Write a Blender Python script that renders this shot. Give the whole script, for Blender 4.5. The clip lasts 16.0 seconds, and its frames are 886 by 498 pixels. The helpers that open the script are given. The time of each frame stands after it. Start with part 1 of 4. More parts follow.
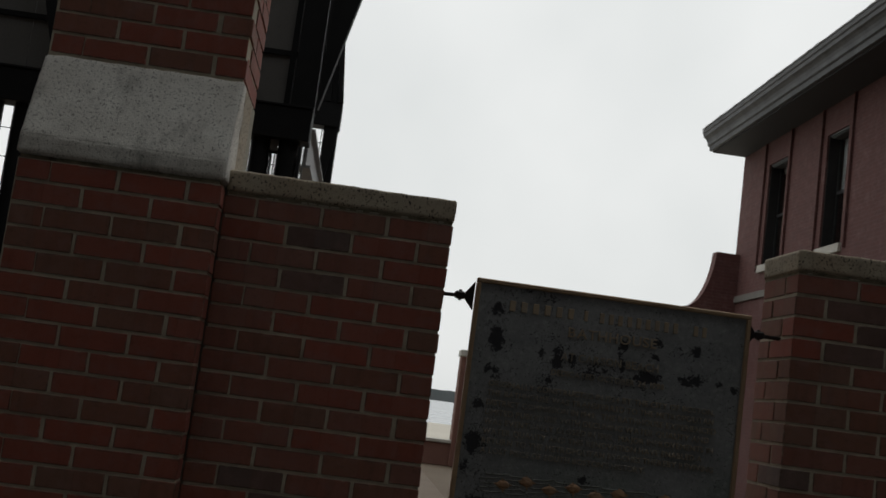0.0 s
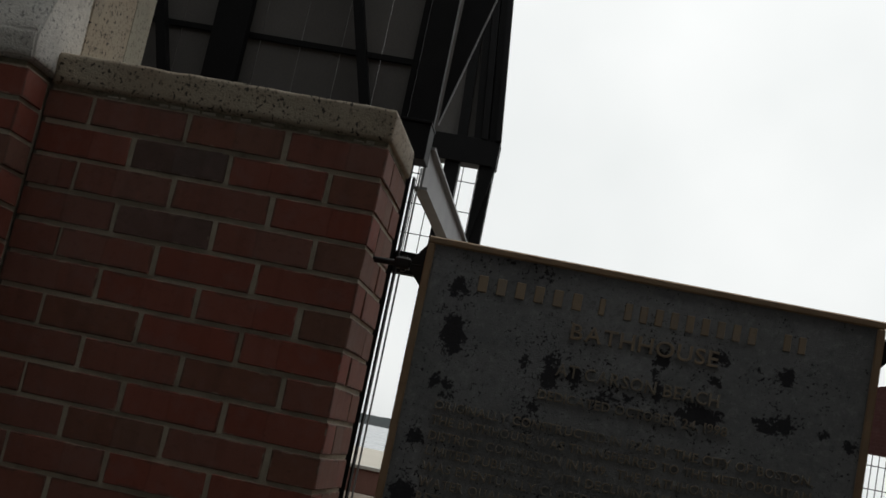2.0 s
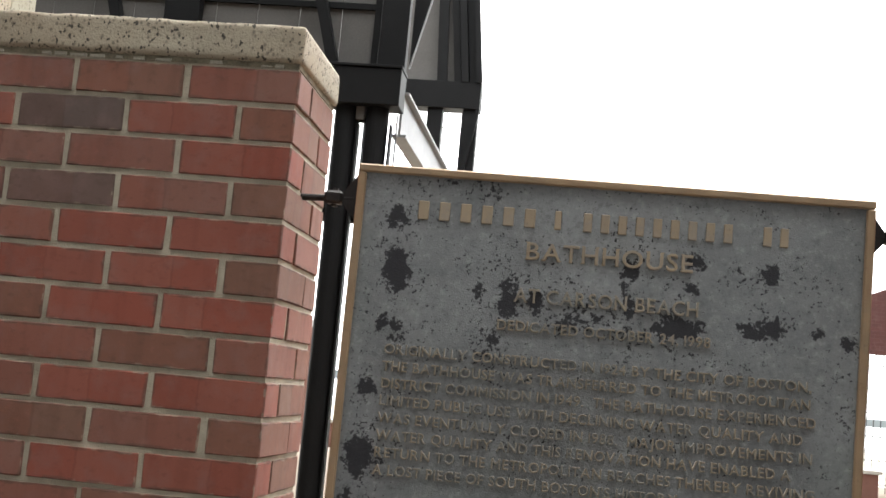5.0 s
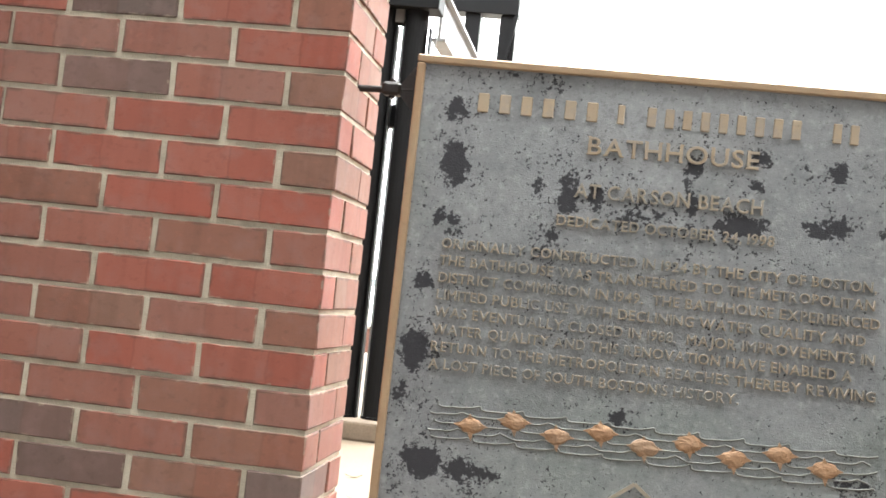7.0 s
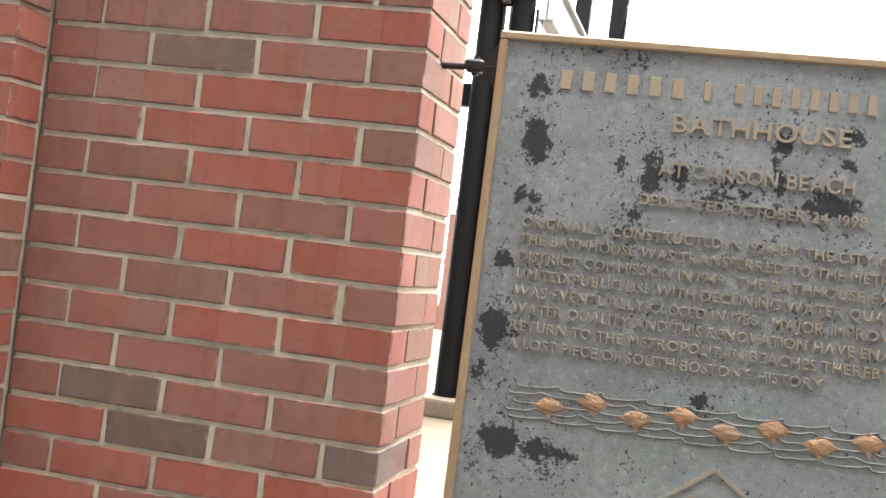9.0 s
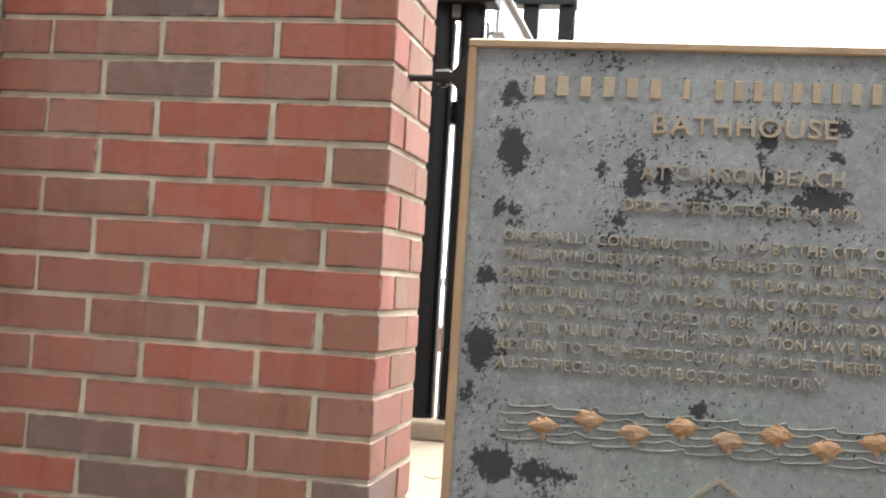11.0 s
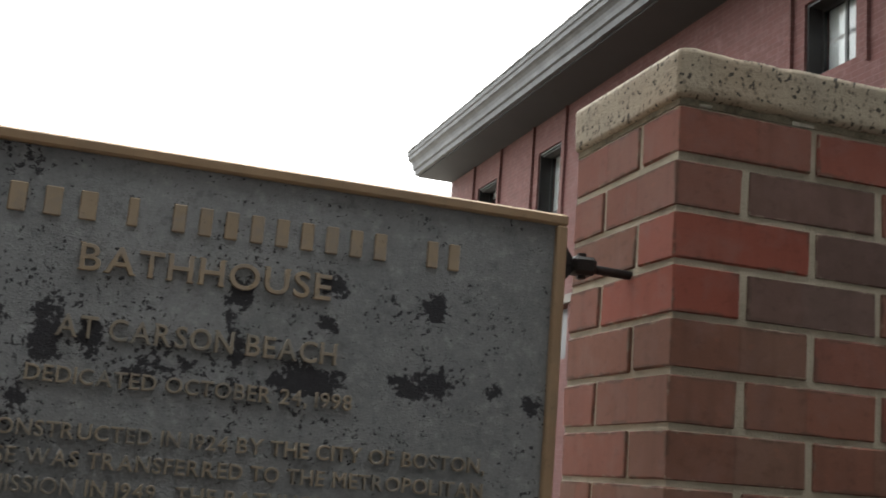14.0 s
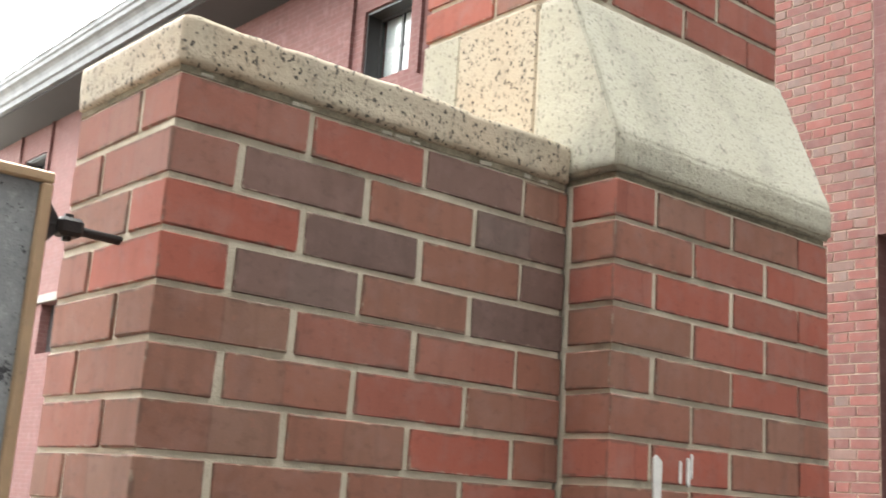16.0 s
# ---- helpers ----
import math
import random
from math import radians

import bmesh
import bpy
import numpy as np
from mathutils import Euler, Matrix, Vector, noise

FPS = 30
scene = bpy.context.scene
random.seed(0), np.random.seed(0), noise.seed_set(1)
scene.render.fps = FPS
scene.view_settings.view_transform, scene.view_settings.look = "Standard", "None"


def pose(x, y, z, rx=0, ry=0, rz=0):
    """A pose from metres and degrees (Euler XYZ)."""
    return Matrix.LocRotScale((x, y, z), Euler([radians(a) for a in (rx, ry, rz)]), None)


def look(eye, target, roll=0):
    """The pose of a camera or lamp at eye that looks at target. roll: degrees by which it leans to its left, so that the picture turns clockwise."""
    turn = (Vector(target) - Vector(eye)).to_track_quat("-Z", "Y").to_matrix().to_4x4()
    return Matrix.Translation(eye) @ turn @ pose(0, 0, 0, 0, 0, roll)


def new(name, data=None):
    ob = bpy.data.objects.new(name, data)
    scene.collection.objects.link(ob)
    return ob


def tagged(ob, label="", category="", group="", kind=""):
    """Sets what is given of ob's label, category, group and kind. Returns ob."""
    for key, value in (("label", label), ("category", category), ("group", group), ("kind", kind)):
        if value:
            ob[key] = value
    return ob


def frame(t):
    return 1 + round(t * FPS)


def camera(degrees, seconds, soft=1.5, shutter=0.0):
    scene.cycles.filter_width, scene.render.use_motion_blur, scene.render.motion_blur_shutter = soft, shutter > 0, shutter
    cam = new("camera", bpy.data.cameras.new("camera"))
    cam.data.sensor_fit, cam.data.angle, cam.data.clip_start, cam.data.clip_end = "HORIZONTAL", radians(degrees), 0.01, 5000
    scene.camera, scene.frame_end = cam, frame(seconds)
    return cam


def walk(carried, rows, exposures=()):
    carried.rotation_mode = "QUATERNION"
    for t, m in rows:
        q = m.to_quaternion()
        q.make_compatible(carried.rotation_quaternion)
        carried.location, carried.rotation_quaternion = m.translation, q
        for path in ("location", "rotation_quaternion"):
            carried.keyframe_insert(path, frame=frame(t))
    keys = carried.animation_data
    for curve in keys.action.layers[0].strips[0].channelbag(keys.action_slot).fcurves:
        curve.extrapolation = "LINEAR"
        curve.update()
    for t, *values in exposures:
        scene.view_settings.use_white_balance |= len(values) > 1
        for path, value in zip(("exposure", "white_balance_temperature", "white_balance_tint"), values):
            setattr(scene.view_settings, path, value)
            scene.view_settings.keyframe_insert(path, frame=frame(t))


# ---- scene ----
cam = camera(41.8, 16.0, soft=1.6, shutter=0.25)
PATH = [
    (0, (-0.239, -3.56, 1.415), (-0.118, -1.58, 1.671), 7.4),
    (0.5, (-0.049, -3.189, 1.403), (-0.021, -1.208, 1.678), 8.8),
    (1, (0.133, -2.785, 1.422), (0.122, -0.805, 1.709), 9.3),
    (1.5, (0.351, -2.47, 1.43), (0.217, -0.501, 1.751), 10.0),
    (2, (0.401, -2.18, 1.425), (0.171, -0.219, 1.741), 11.7),
    (2.5, (0.456, -1.987, 1.434), (0.268, -0.024, 1.768), 8.6),
    (3, (0.501, -1.934, 1.439), (0.277, 0.027, 1.76), 9.7),
    (5.3, (0.497, -1.924, 1.426), (0.268, 0.051, 1.649), 4.9),
    (5.5, (0.486, -1.915, 1.411), (0.244, 0.058, 1.624), 5.1),
    (6, (0.48, -1.911, 1.409), (0.208, 0.064, 1.571), 4.7),
    (6.5, (0.474, -1.909, 1.403), (0.21, 0.07, 1.524), 4.8),
    (7, (0.452, -1.903, 1.401), (0.185, 0.077, 1.476), 6.1),
    (7.5, (0.428, -1.901, 1.386), (0.107, 0.071, 1.46), 7.4),
    (8, (0.413, -1.918, 1.4), (0.023, 0.042, 1.468), 7.8),
    (8.5, (0.505, -1.895, 1.399), (0.049, 0.052, 1.44), 6.9),
    (10.8, (0.468, -1.867, 1.403), (0.078, 0.095, 1.418), 5.9),
    (11, (0.454, -1.812, 1.399), (0.068, 0.15, 1.46), 3.4),
    (11.5, (0.453, -1.57, 1.433), (0.113, 0.392, 1.625), 3.0),
    (12, (0.41, -1.399, 1.439), (0.221, 0.576, 1.687), 5.2),
    (12.5, (0.37, -1.294, 1.457), (0.482, 0.678, 1.776), 3.2),
    (13, (0.374, -1.238, 1.456), (0.739, 0.7, 1.789), 3.5),
    (13.5, (0.38, -1.227, 1.458), (0.891, 0.672, 1.826), 3.0),
    (14, (0.408, -1.247, 1.463), (1.007, 0.621, 1.855), 4.4),
    (14.5, (0.419, -1.258, 1.464), (1.219, 0.524, 1.891), 4.8),
    (15, (0.44, -1.261, 1.457), (1.428, 0.421, 1.895), 3.5),
    (15.5, (0.455, -1.27, 1.458), (1.566, 0.333, 1.899), 3.1),
    (16, (0.49, -1.279, 1.443), (1.739, 0.223, 1.872), 3.7),
]
EXPOSURES = [(0, -0.40), (1, -0.40), (1.5, -0.42), (2, -0.2), (2.5, -0.25), (3.0, 0.08), (3.2, 0.25), (5.3, 2.87), (5.5, 2.97), (6, 3.42), (7, 3.82), (8, 3.87), (8.5, 3.82), (11, 3.67), (11.5, 3.17), (12, 3.02), (12.5, 2.52), (13, 2.52), (13.5, 2.70), (14, 1.82), (14.5, 1.76), (15, 2.52), (15.5, 3.3), (16, 3.52)]
walk(cam, [(t, look(eye, target, roll)) for t, eye, target, roll in PATH], EXPOSURES)

# ---- world and light ----
world = bpy.data.worlds.new("overcast_sky")
scene.world = world
world.use_nodes = True
wn = world.node_tree
sky = wn.nodes.new("ShaderNodeTexSky")
sky.sky_type = "NISHITA"
sky.sun_disc = False
sky.sun_elevation = radians(48)
sky.sun_rotation = radians(12)
sky.air_density, sky.dust_density, sky.ozone_density = 1.0, 3.0, 1.0
hsv = wn.nodes.new("ShaderNodeHueSaturation")
hsv.inputs["Saturation"].default_value = 0.10
wn.links.new(sky.outputs["Color"], hsv.inputs["Color"])
# a closed cloud layer: even white, a little of the clear sky's own shading left in it
cloud = wn.nodes.new("ShaderNodeMix")
cloud.data_type = "RGBA"
cloud.inputs[0].default_value = 0.82
drift = wn.nodes.new("ShaderNodeTexNoise")
drift.inputs["Scale"].default_value, drift.inputs["Detail"].default_value = 3.0, 4.0
tint = wn.nodes.new("ShaderNodeValToRGB")
tint.color_ramp.elements[0].position, tint.color_ramp.elements[1].position = 0.32, 0.68
tint.color_ramp.elements[0].color, tint.color_ramp.elements[1].color = (0.80, 0.835, 0.83, 1), (0.98, 1.0, 0.99, 1)
gain = wn.nodes.new("ShaderNodeMix")
gain.data_type, gain.blend_type = "RGBA", "MULTIPLY"
gain.inputs[0].default_value, gain.inputs[7].default_value = 1.0, (9.6, 9.6, 9.6, 1.0)
wn.links.new(wn.nodes.new("ShaderNodeTexCoord").outputs["Generated"], drift.inputs["Vector"])
wn.links.new(drift.outputs["Fac"], tint.inputs["Fac"])
wn.links.new(tint.outputs["Color"], gain.inputs[6])
wn.links.new(gain.outputs[2], cloud.inputs[7])
wn.links.new(hsv.outputs["Color"], cloud.inputs[6])
wn.links.new(cloud.outputs[2], wn.nodes["Background"].inputs["Color"])
wn.nodes["Background"].inputs["Strength"].default_value = 0.12

sun = new("sun", bpy.data.lights.new("sun", "SUN"))
sun.data.energy, sun.data.angle, sun.data.color = 0.6, radians(25), (1.0, 0.97, 0.93)
sun.matrix_world = look((2, 9, 13), (0, 0, 0))


# ---- materials ----
def rgba(c):
    return (c[0], c[1], c[2], 1.0)


class Nodes:
    """Short hand for one material's node tree."""

    def __init__(self, name):
        self.mat = bpy.data.materials.new(name)
        self.mat.use_nodes = True
        self.tree = self.mat.node_tree
        self.bsdf = self.tree.nodes["Principled BSDF"]
        self.coord = self.tree.nodes.new("ShaderNodeTexCoord")

    def add(self, kind, **values):
        n = self.tree.nodes.new(kind)
        for k, v in values.items():
            n.inputs[k].default_value = v
        return n

    def link(self, a, b):
        self.tree.links.new(a, b)

    def noise(self, scale, detail=5.0, rough=0.6, where="Object", stretch=None):
        n = self.add("ShaderNodeTexNoise", Scale=scale, Detail=detail, Roughness=rough)
        src = self.coord.outputs[where]
        if stretch:
            m = self.add("ShaderNodeMapping", Scale=stretch)
            self.link(src, m.inputs["Vector"])
            src = m.outputs["Vector"]
        self.link(src, n.inputs["Vector"])
        return n.outputs["Fac"]

    def ramp(self, fac, stops):
        r = self.tree.nodes.new("ShaderNodeValToRGB")
        el = r.color_ramp.elements
        while len(el) < len(stops):
            el.new(0.5)
        for e, (p, c) in zip(el, stops):
            e.position, e.color = p, rgba(c)
        self.link(fac, r.inputs["Fac"])
        return r.outputs["Color"]

    def mask(self, fac, low, high):
        m = self.add("ShaderNodeMapRange")
        m.inputs["From Min"].default_value, m.inputs["From Max"].default_value = low, high
        self.link(fac, m.inputs["Value"])
        return m.outputs["Result"]

    def mix(self, fac, a, b, blend="MIX"):
        m = self.tree.nodes.new("ShaderNodeMix")
        m.data_type, m.blend_type = "RGBA", blend
        for value, socket in ((fac, m.inputs[0]), (a, m.inputs[6]), (b, m.inputs[7])):
            if isinstance(value, (int, float)):
                socket.default_value = value
            elif isinstance(value, tuple):
                socket.default_value = rgba(value)
            else:
                self.link(value, socket)
        return m.outputs[2]

    def math(self, op, a, b=0.0):
        m = self.tree.nodes.new("ShaderNodeMath")
        m.operation = op
        for value, socket in ((a, m.inputs[0]), (b, m.inputs[1])):
            if isinstance(value, (int, float)):
                socket.default_value = value
            else:
                self.link(value, socket)
        return m.outputs[0]

    def bump(self, height, strength, distance):
        b = self.add("ShaderNodeBump", Strength=strength, Distance=distance)
        self.link(height, b.inputs["Height"])
        self.link(b.outputs["Normal"], self.bsdf.inputs["Normal"])

    def finish(self, color, rough=0.8, metal=0.0):
        if isinstance(color, tuple):
            self.bsdf.inputs["Base Color"].default_value = rgba(color)
        else:
            self.link(color, self.bsdf.inputs["Base Color"])
        if isinstance(rough, (int, float)):
            self.bsdf.inputs["Roughness"].default_value = rough
        else:
            self.link(rough, self.bsdf.inputs["Roughness"])
        self.bsdf.inputs["Metallic"].default_value = metal
        return self.mat


def plain(name, a, b, scale=6.0, rough=0.7, metal=0.0, relief=0.2, grain=90.0, distance=0.002):
    """A surface between two tones with coarse and fine variation."""
    n = Nodes(name)
    big, fine = n.noise(scale), n.noise(grain, 3.0)
    c = n.mix(n.mask(big, 0.3, 0.7), a, b)
    c = n.mix(0.25, c, n.ramp(fine, [(0.3, tuple(v * 0.6 for v in a)), (0.7, tuple(min(1, v * 1.25) for v in b))]))
    n.bump(fine, relief, distance)
    return n.finish(c, rough, metal)


def brick_material(name, a, b):
    """Fired clay with its own tone for each brick, dark drag marks and a few pale smears."""
    n = Nodes(name)
    info = n.tree.nodes.new("ShaderNodeObjectInfo")
    rnd = info.outputs["Random"]
    shift = n.add("ShaderNodeVectorMath")
    shift.operation = "ADD"
    n.link(n.coord.outputs["Object"], shift.inputs[0])
    comb = n.add("ShaderNodeCombineXYZ")
    big = n.math("MULTIPLY", rnd, 37.0)
    for k in ("X", "Y", "Z"):
        n.link(big, comb.inputs[k])
    n.link(comb.outputs[0], shift.inputs[1])

    def tex(scale, detail, stretch):
        m = n.add("ShaderNodeMapping", Scale=stretch)
        n.link(shift.outputs[0], m.inputs["Vector"])
        t = n.add("ShaderNodeTexNoise", Scale=scale, Detail=detail, Roughness=0.6)
        n.link(m.outputs["Vector"], t.inputs["Vector"])
        return t.outputs["Fac"]

    base = n.mix(rnd, a, b)
    # where it lay under the next brick in the kiln: half of it fired to another tone
    place = n.add("ShaderNodeSeparateXYZ")
    n.link(n.coord.outputs["Object"], place.inputs[0])
    toss = n.math("FRACT", n.math("MULTIPLY", rnd, 91.7))
    other = n.math("FRACT", n.math("MULTIPLY", rnd, 53.3))
    edge = n.math("ADD", n.math("MULTIPLY", n.math("SUBTRACT", toss, 0.5), 0.05), n.math("MULTIPLY", n.math("SUBTRACT", tex(30.0, 3.0, (1, 1, 1)), 0.5), 0.014))
    half = n.mask(n.math("SUBTRACT", place.outputs["X"], edge), -0.003, 0.003)
    base = n.mix(n.math("MULTIPLY", half, n.math("MULTIPLY", n.mask(other, 0.25, 0.9), 0.55)), base, tuple(v * k for v, k in zip(a, (1.02, 1.38, 1.50))))
    line = n.mask(n.math("ABSOLUTE", n.math("SUBTRACT", place.outputs["X"], edge)), 0.0032, 0.0006)
    base = n.mix(n.math("MULTIPLY", line, n.math("MULTIPLY", n.mask(other, 0.35, 0.9), 0.40)), base, tuple(v * 0.5 for v in a))
    drag = tex(14.0, 2.0, (2.2, 2.2, 0.25))
    base = n.mix(n.math("MULTIPLY", n.mask(drag, 0.50, 0.70), 0.24), base, tuple(v * 0.45 for v in a))
    cloud = tex(22.0, 4.0, (1, 1, 1))
    base = n.mix(n.math("MULTIPLY", n.mask(cloud, 0.48, 0.75), 0.35), base, (0.27, 0.16, 0.14))
    # rubbed and sooty blotches a few centimetres across
    blot = tex(52.0, 5.0, (1, 1, 1.4))
    base = n.mix(n.math("MULTIPLY", n.mask(blot, 0.56, 0.68), 0.30), base, tuple(v * 0.5 for v in a))
    base = n.mix(n.math("MULTIPLY", n.mask(blot, 0.40, 0.30), 0.25), base, tuple(min(1.0, v * 1.35) for v in b))
    fine = tex(420.0, 3.0, (1, 1, 1))
    base = n.mix(n.math("MULTIPLY", n.mask(fine, 0.58, 0.75), 0.35), base, (0.10, 0.06, 0.055))
    # mortar left on the arrises, in uneven runs
    sep = n.add("ShaderNodeSeparateXYZ")
    n.link(n.coord.outputs["Generated"], sep.inputs[0])
    ends = n.math("MULTIPLY", n.math("SUBTRACT", 0.5, n.math("ABSOLUTE", n.math("SUBTRACT", sep.outputs["X"], 0.5))), 0.19)
    beds = n.math("MULTIPLY", n.math("SUBTRACT", 0.5, n.math("ABSOLUTE", n.math("SUBTRACT", sep.outputs["Z"], 0.5))), 0.058)
    deep = n.math("MULTIPLY", n.math("SUBTRACT", 0.5, n.math("ABSOLUTE", n.math("SUBTRACT", sep.outputs["Y"], 0.5))), 0.095)
    rim = n.math("MAXIMUM", n.math("MINIMUM", ends, beds), n.math("MINIMUM", n.math("MAXIMUM", ends, beds), deep))
    reach = n.math("MULTIPLY", n.math("SUBTRACT", tex(38.0, 5.0, (1, 1, 1)), 0.46), 0.022)
    reach = n.math("MINIMUM", reach, 0.0042)
    smear = n.mask(n.math("SUBTRACT", reach, rim), -0.0006, 0.0008)
    base = n.mix(n.math("MULTIPLY", smear, 0.60), base, (0.38, 0.31, 0.235))
    # soot and damp caught along the edges
    creep = n.math("MULTIPLY", n.math("SUBTRACT", tex(24.0, 5.0, (1, 1, 1)), 0.40), 0.030)
    soot = n.mask(n.math("SUBTRACT", n.math("MINIMUM", creep, 0.0055), rim), -0.0016, 0.0022)
    base = n.mix(n.math("MULTIPLY", soot, 0.58), base, (0.085, 0.055, 0.040))
    n.bump(n.math("ADD", n.math("ADD", fine, n.math("MULTIPLY", cloud, 0.8)), n.math("MULTIPLY", drag, 0.6)), 0.30, 0.0011)
    return n.finish(base, 0.82)


M_RED = brick_material("red_brick", (0.318, 0.082, 0.053), (0.270, 0.084, 0.057))
M_BROWN = brick_material("brown_red_brick", (0.215, 0.095, 0.063), (0.258, 0.103, 0.068))
M_CLAY = brick_material("plain_red_brick", (0.245, 0.096, 0.068), (0.285, 0.104, 0.072))
M_DARK = brick_material("dark_flashed_brick", (0.132, 0.080, 0.066), (0.168, 0.094, 0.075))
M_HOUSEBRICK = brick_material("dull_house_brick", (0.112, 0.040, 0.033), (0.175, 0.052, 0.040))
M_HOUSEGREY = brick_material("grey_flashed_house_brick", (0.125, 0.070, 0.057), (0.165, 0.092, 0.074))
M_HOUSEMORTAR = plain("pale_buff_mortar", (0.37, 0.285, 0.23), (0.48, 0.38, 0.31), 18, 0.95, 0, 0.6, 300, 0.002)


def mortar_material(name, a, b):
    """Gritty lime mortar with washed-out pale runs and dark damp stains."""
    n = Nodes(name)
    c = n.mix(n.mask(n.noise(16.0), 0.35, 0.65), a, b)
    c = n.mix(n.math("MULTIPLY", n.mask(n.noise(5.0, 5.0, 0.7), 0.52, 0.66), 0.6), c, (0.58, 0.53, 0.43))
    c = n.mix(n.math("MULTIPLY", n.mask(n.noise(9.0, 5.0, 0.7, stretch=(1, 1, 0.6)), 0.56, 0.70), 0.5), c, (0.15, 0.12, 0.09))
    grit = n.noise(320.0, 3.0)
    c = n.mix(n.math("MULTIPLY", n.mask(grit, 0.55, 0.72), 0.25), c, (0.20, 0.18, 0.145))
    n.bump(n.math("ADD", grit, n.math("MULTIPLY", n.noise(70.0, 4.0), 1.5)), 0.5, 0.003)
    return n.finish(c, 0.95)


M_MORTAR = mortar_material("lime_mortar", (0.425, 0.377, 0.288), (0.57, 0.51, 0.40))
M_STEEL = plain("black_painted_steel", (0.004, 0.004, 0.0045), (0.007, 0.0068, 0.0074), 4, 0.6, 0, 0.08, 160)
M_STEEL.node_tree.nodes["Principled BSDF"].inputs["Specular IOR Level"].default_value = 0.14
M_STEEL2 = plain("grey_primed_steel", (0.20, 0.205, 0.21), (0.28, 0.285, 0.29), 3, 0.55, 0, 0.08, 160)
M_PANEL = plain("grey_roof_panel", (0.062, 0.057, 0.053), (0.085, 0.078, 0.073), 1.5, 0.7, 0, 0.1, 60)
M_GROUND = plain("concrete_paving", (0.115, 0.083, 0.053), (0.155, 0.114, 0.076), 0.8, 0.9, 0, 0.3, 40, 0.004)
M_KERB = plain("buff_kerb_stone", (0.135, 0.10, 0.07), (0.19, 0.145, 0.105), 3, 0.9, 0, 0.3, 60)
M_SAND = plain("pale_sand", (0.46, 0.42, 0.35), (0.55, 0.51, 0.44), 0.2, 0.95, 0, 0.3, 8, 0.02)
M_WATER = plain("grey_sea", (0.24, 0.27, 0.29), (0.34, 0.36, 0.38), 0.05, 0.25, 0, 0.3, 0.8, 0.05)
M_HILL = plain("far_shore", (0.10, 0.11, 0.11), (0.14, 0.15, 0.15), 0.05, 0.95)
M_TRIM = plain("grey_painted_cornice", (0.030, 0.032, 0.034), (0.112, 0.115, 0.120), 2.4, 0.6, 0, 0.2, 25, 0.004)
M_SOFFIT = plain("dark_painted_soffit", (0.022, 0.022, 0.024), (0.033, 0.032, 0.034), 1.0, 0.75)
M_SLATE = plain("grey_slate", (0.22, 0.22, 0.225), (0.34, 0.34, 0.345), 5, 0.7)
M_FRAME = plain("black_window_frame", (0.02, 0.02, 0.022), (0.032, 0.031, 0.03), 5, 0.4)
M_BLIND_SKY = plain("pale_blind_and_sky", (0.62, 0.65, 0.66), (0.72, 0.74, 0.75), 2, 0.8)
M_SILL = plain("pale_stone_sill", (0.45, 0.43, 0.39), (0.58, 0.56, 0.51), 6, 0.85)
M_POST = plain("weathered_grey_timber", (0.10, 0.095, 0.085), (0.17, 0.16, 0.14), 9, 0.9, 0, 0.4, 90)
M_BELT = plain("dirty_grey_stone", (0.15, 0.14, 0.128), (0.23, 0.215, 0.195), 6, 0.9, 0, 0.3, 60)
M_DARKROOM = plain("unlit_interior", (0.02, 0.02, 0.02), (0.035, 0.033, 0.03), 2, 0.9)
M_DOOR = plain("grey_green_door", (0.135, 0.15, 0.142), (0.18, 0.195, 0.187), 2, 0.6)
M_WHITE = plain("white_sign", (0.72, 0.72, 0.70), (0.8, 0.8, 0.78), 8, 0.5)
M_LIGHT_BLOCK = plain("grey_light_block", (0.07, 0.068, 0.066), (0.11, 0.105, 0.10), 0.7, 0.9)
M_DARK_GROUND = plain("dark_unseen_ground", (0.035, 0.034, 0.034), (0.06, 0.058, 0.056), 1.0, 0.9, 0, 0.5, 120, 0.004)
M_LIME = plain("white_lime", (0.62, 0.61, 0.58), (0.74, 0.73, 0.70), 30, 0.85, 0, 0.4, 200)
M_LEAF = plain("dry_leaf_brown", (0.10, 0.06, 0.03), (0.16, 0.10, 0.05), 30, 0.8)
M_CRUMB = plain("weathered_lime", (0.40, 0.37, 0.30), (0.56, 0.52, 0.43), 60, 0.9, 0, 0.5, 240)
M_MOSS_SHADE = plain("mortar_with_moss_and_shade", (0.060, 0.050, 0.030), (0.40, 0.35, 0.255), 17, 0.95, 0, 0.5, 220)
M_SEAL = plain("weathered_sealant", (0.13, 0.115, 0.10), (0.22, 0.20, 0.175), 30, 0.9, 0, 0.5, 200)
M_IRON = plain("dark_wrought_iron", (0.016, 0.014, 0.014), (0.03, 0.026, 0.025), 20, 0.55, 0.3, 0.4, 200)
M_WALLBRICK = plain("far_brown_masonry", (0.16, 0.075, 0.06), (0.22, 0.11, 0.085), 3, 0.9)


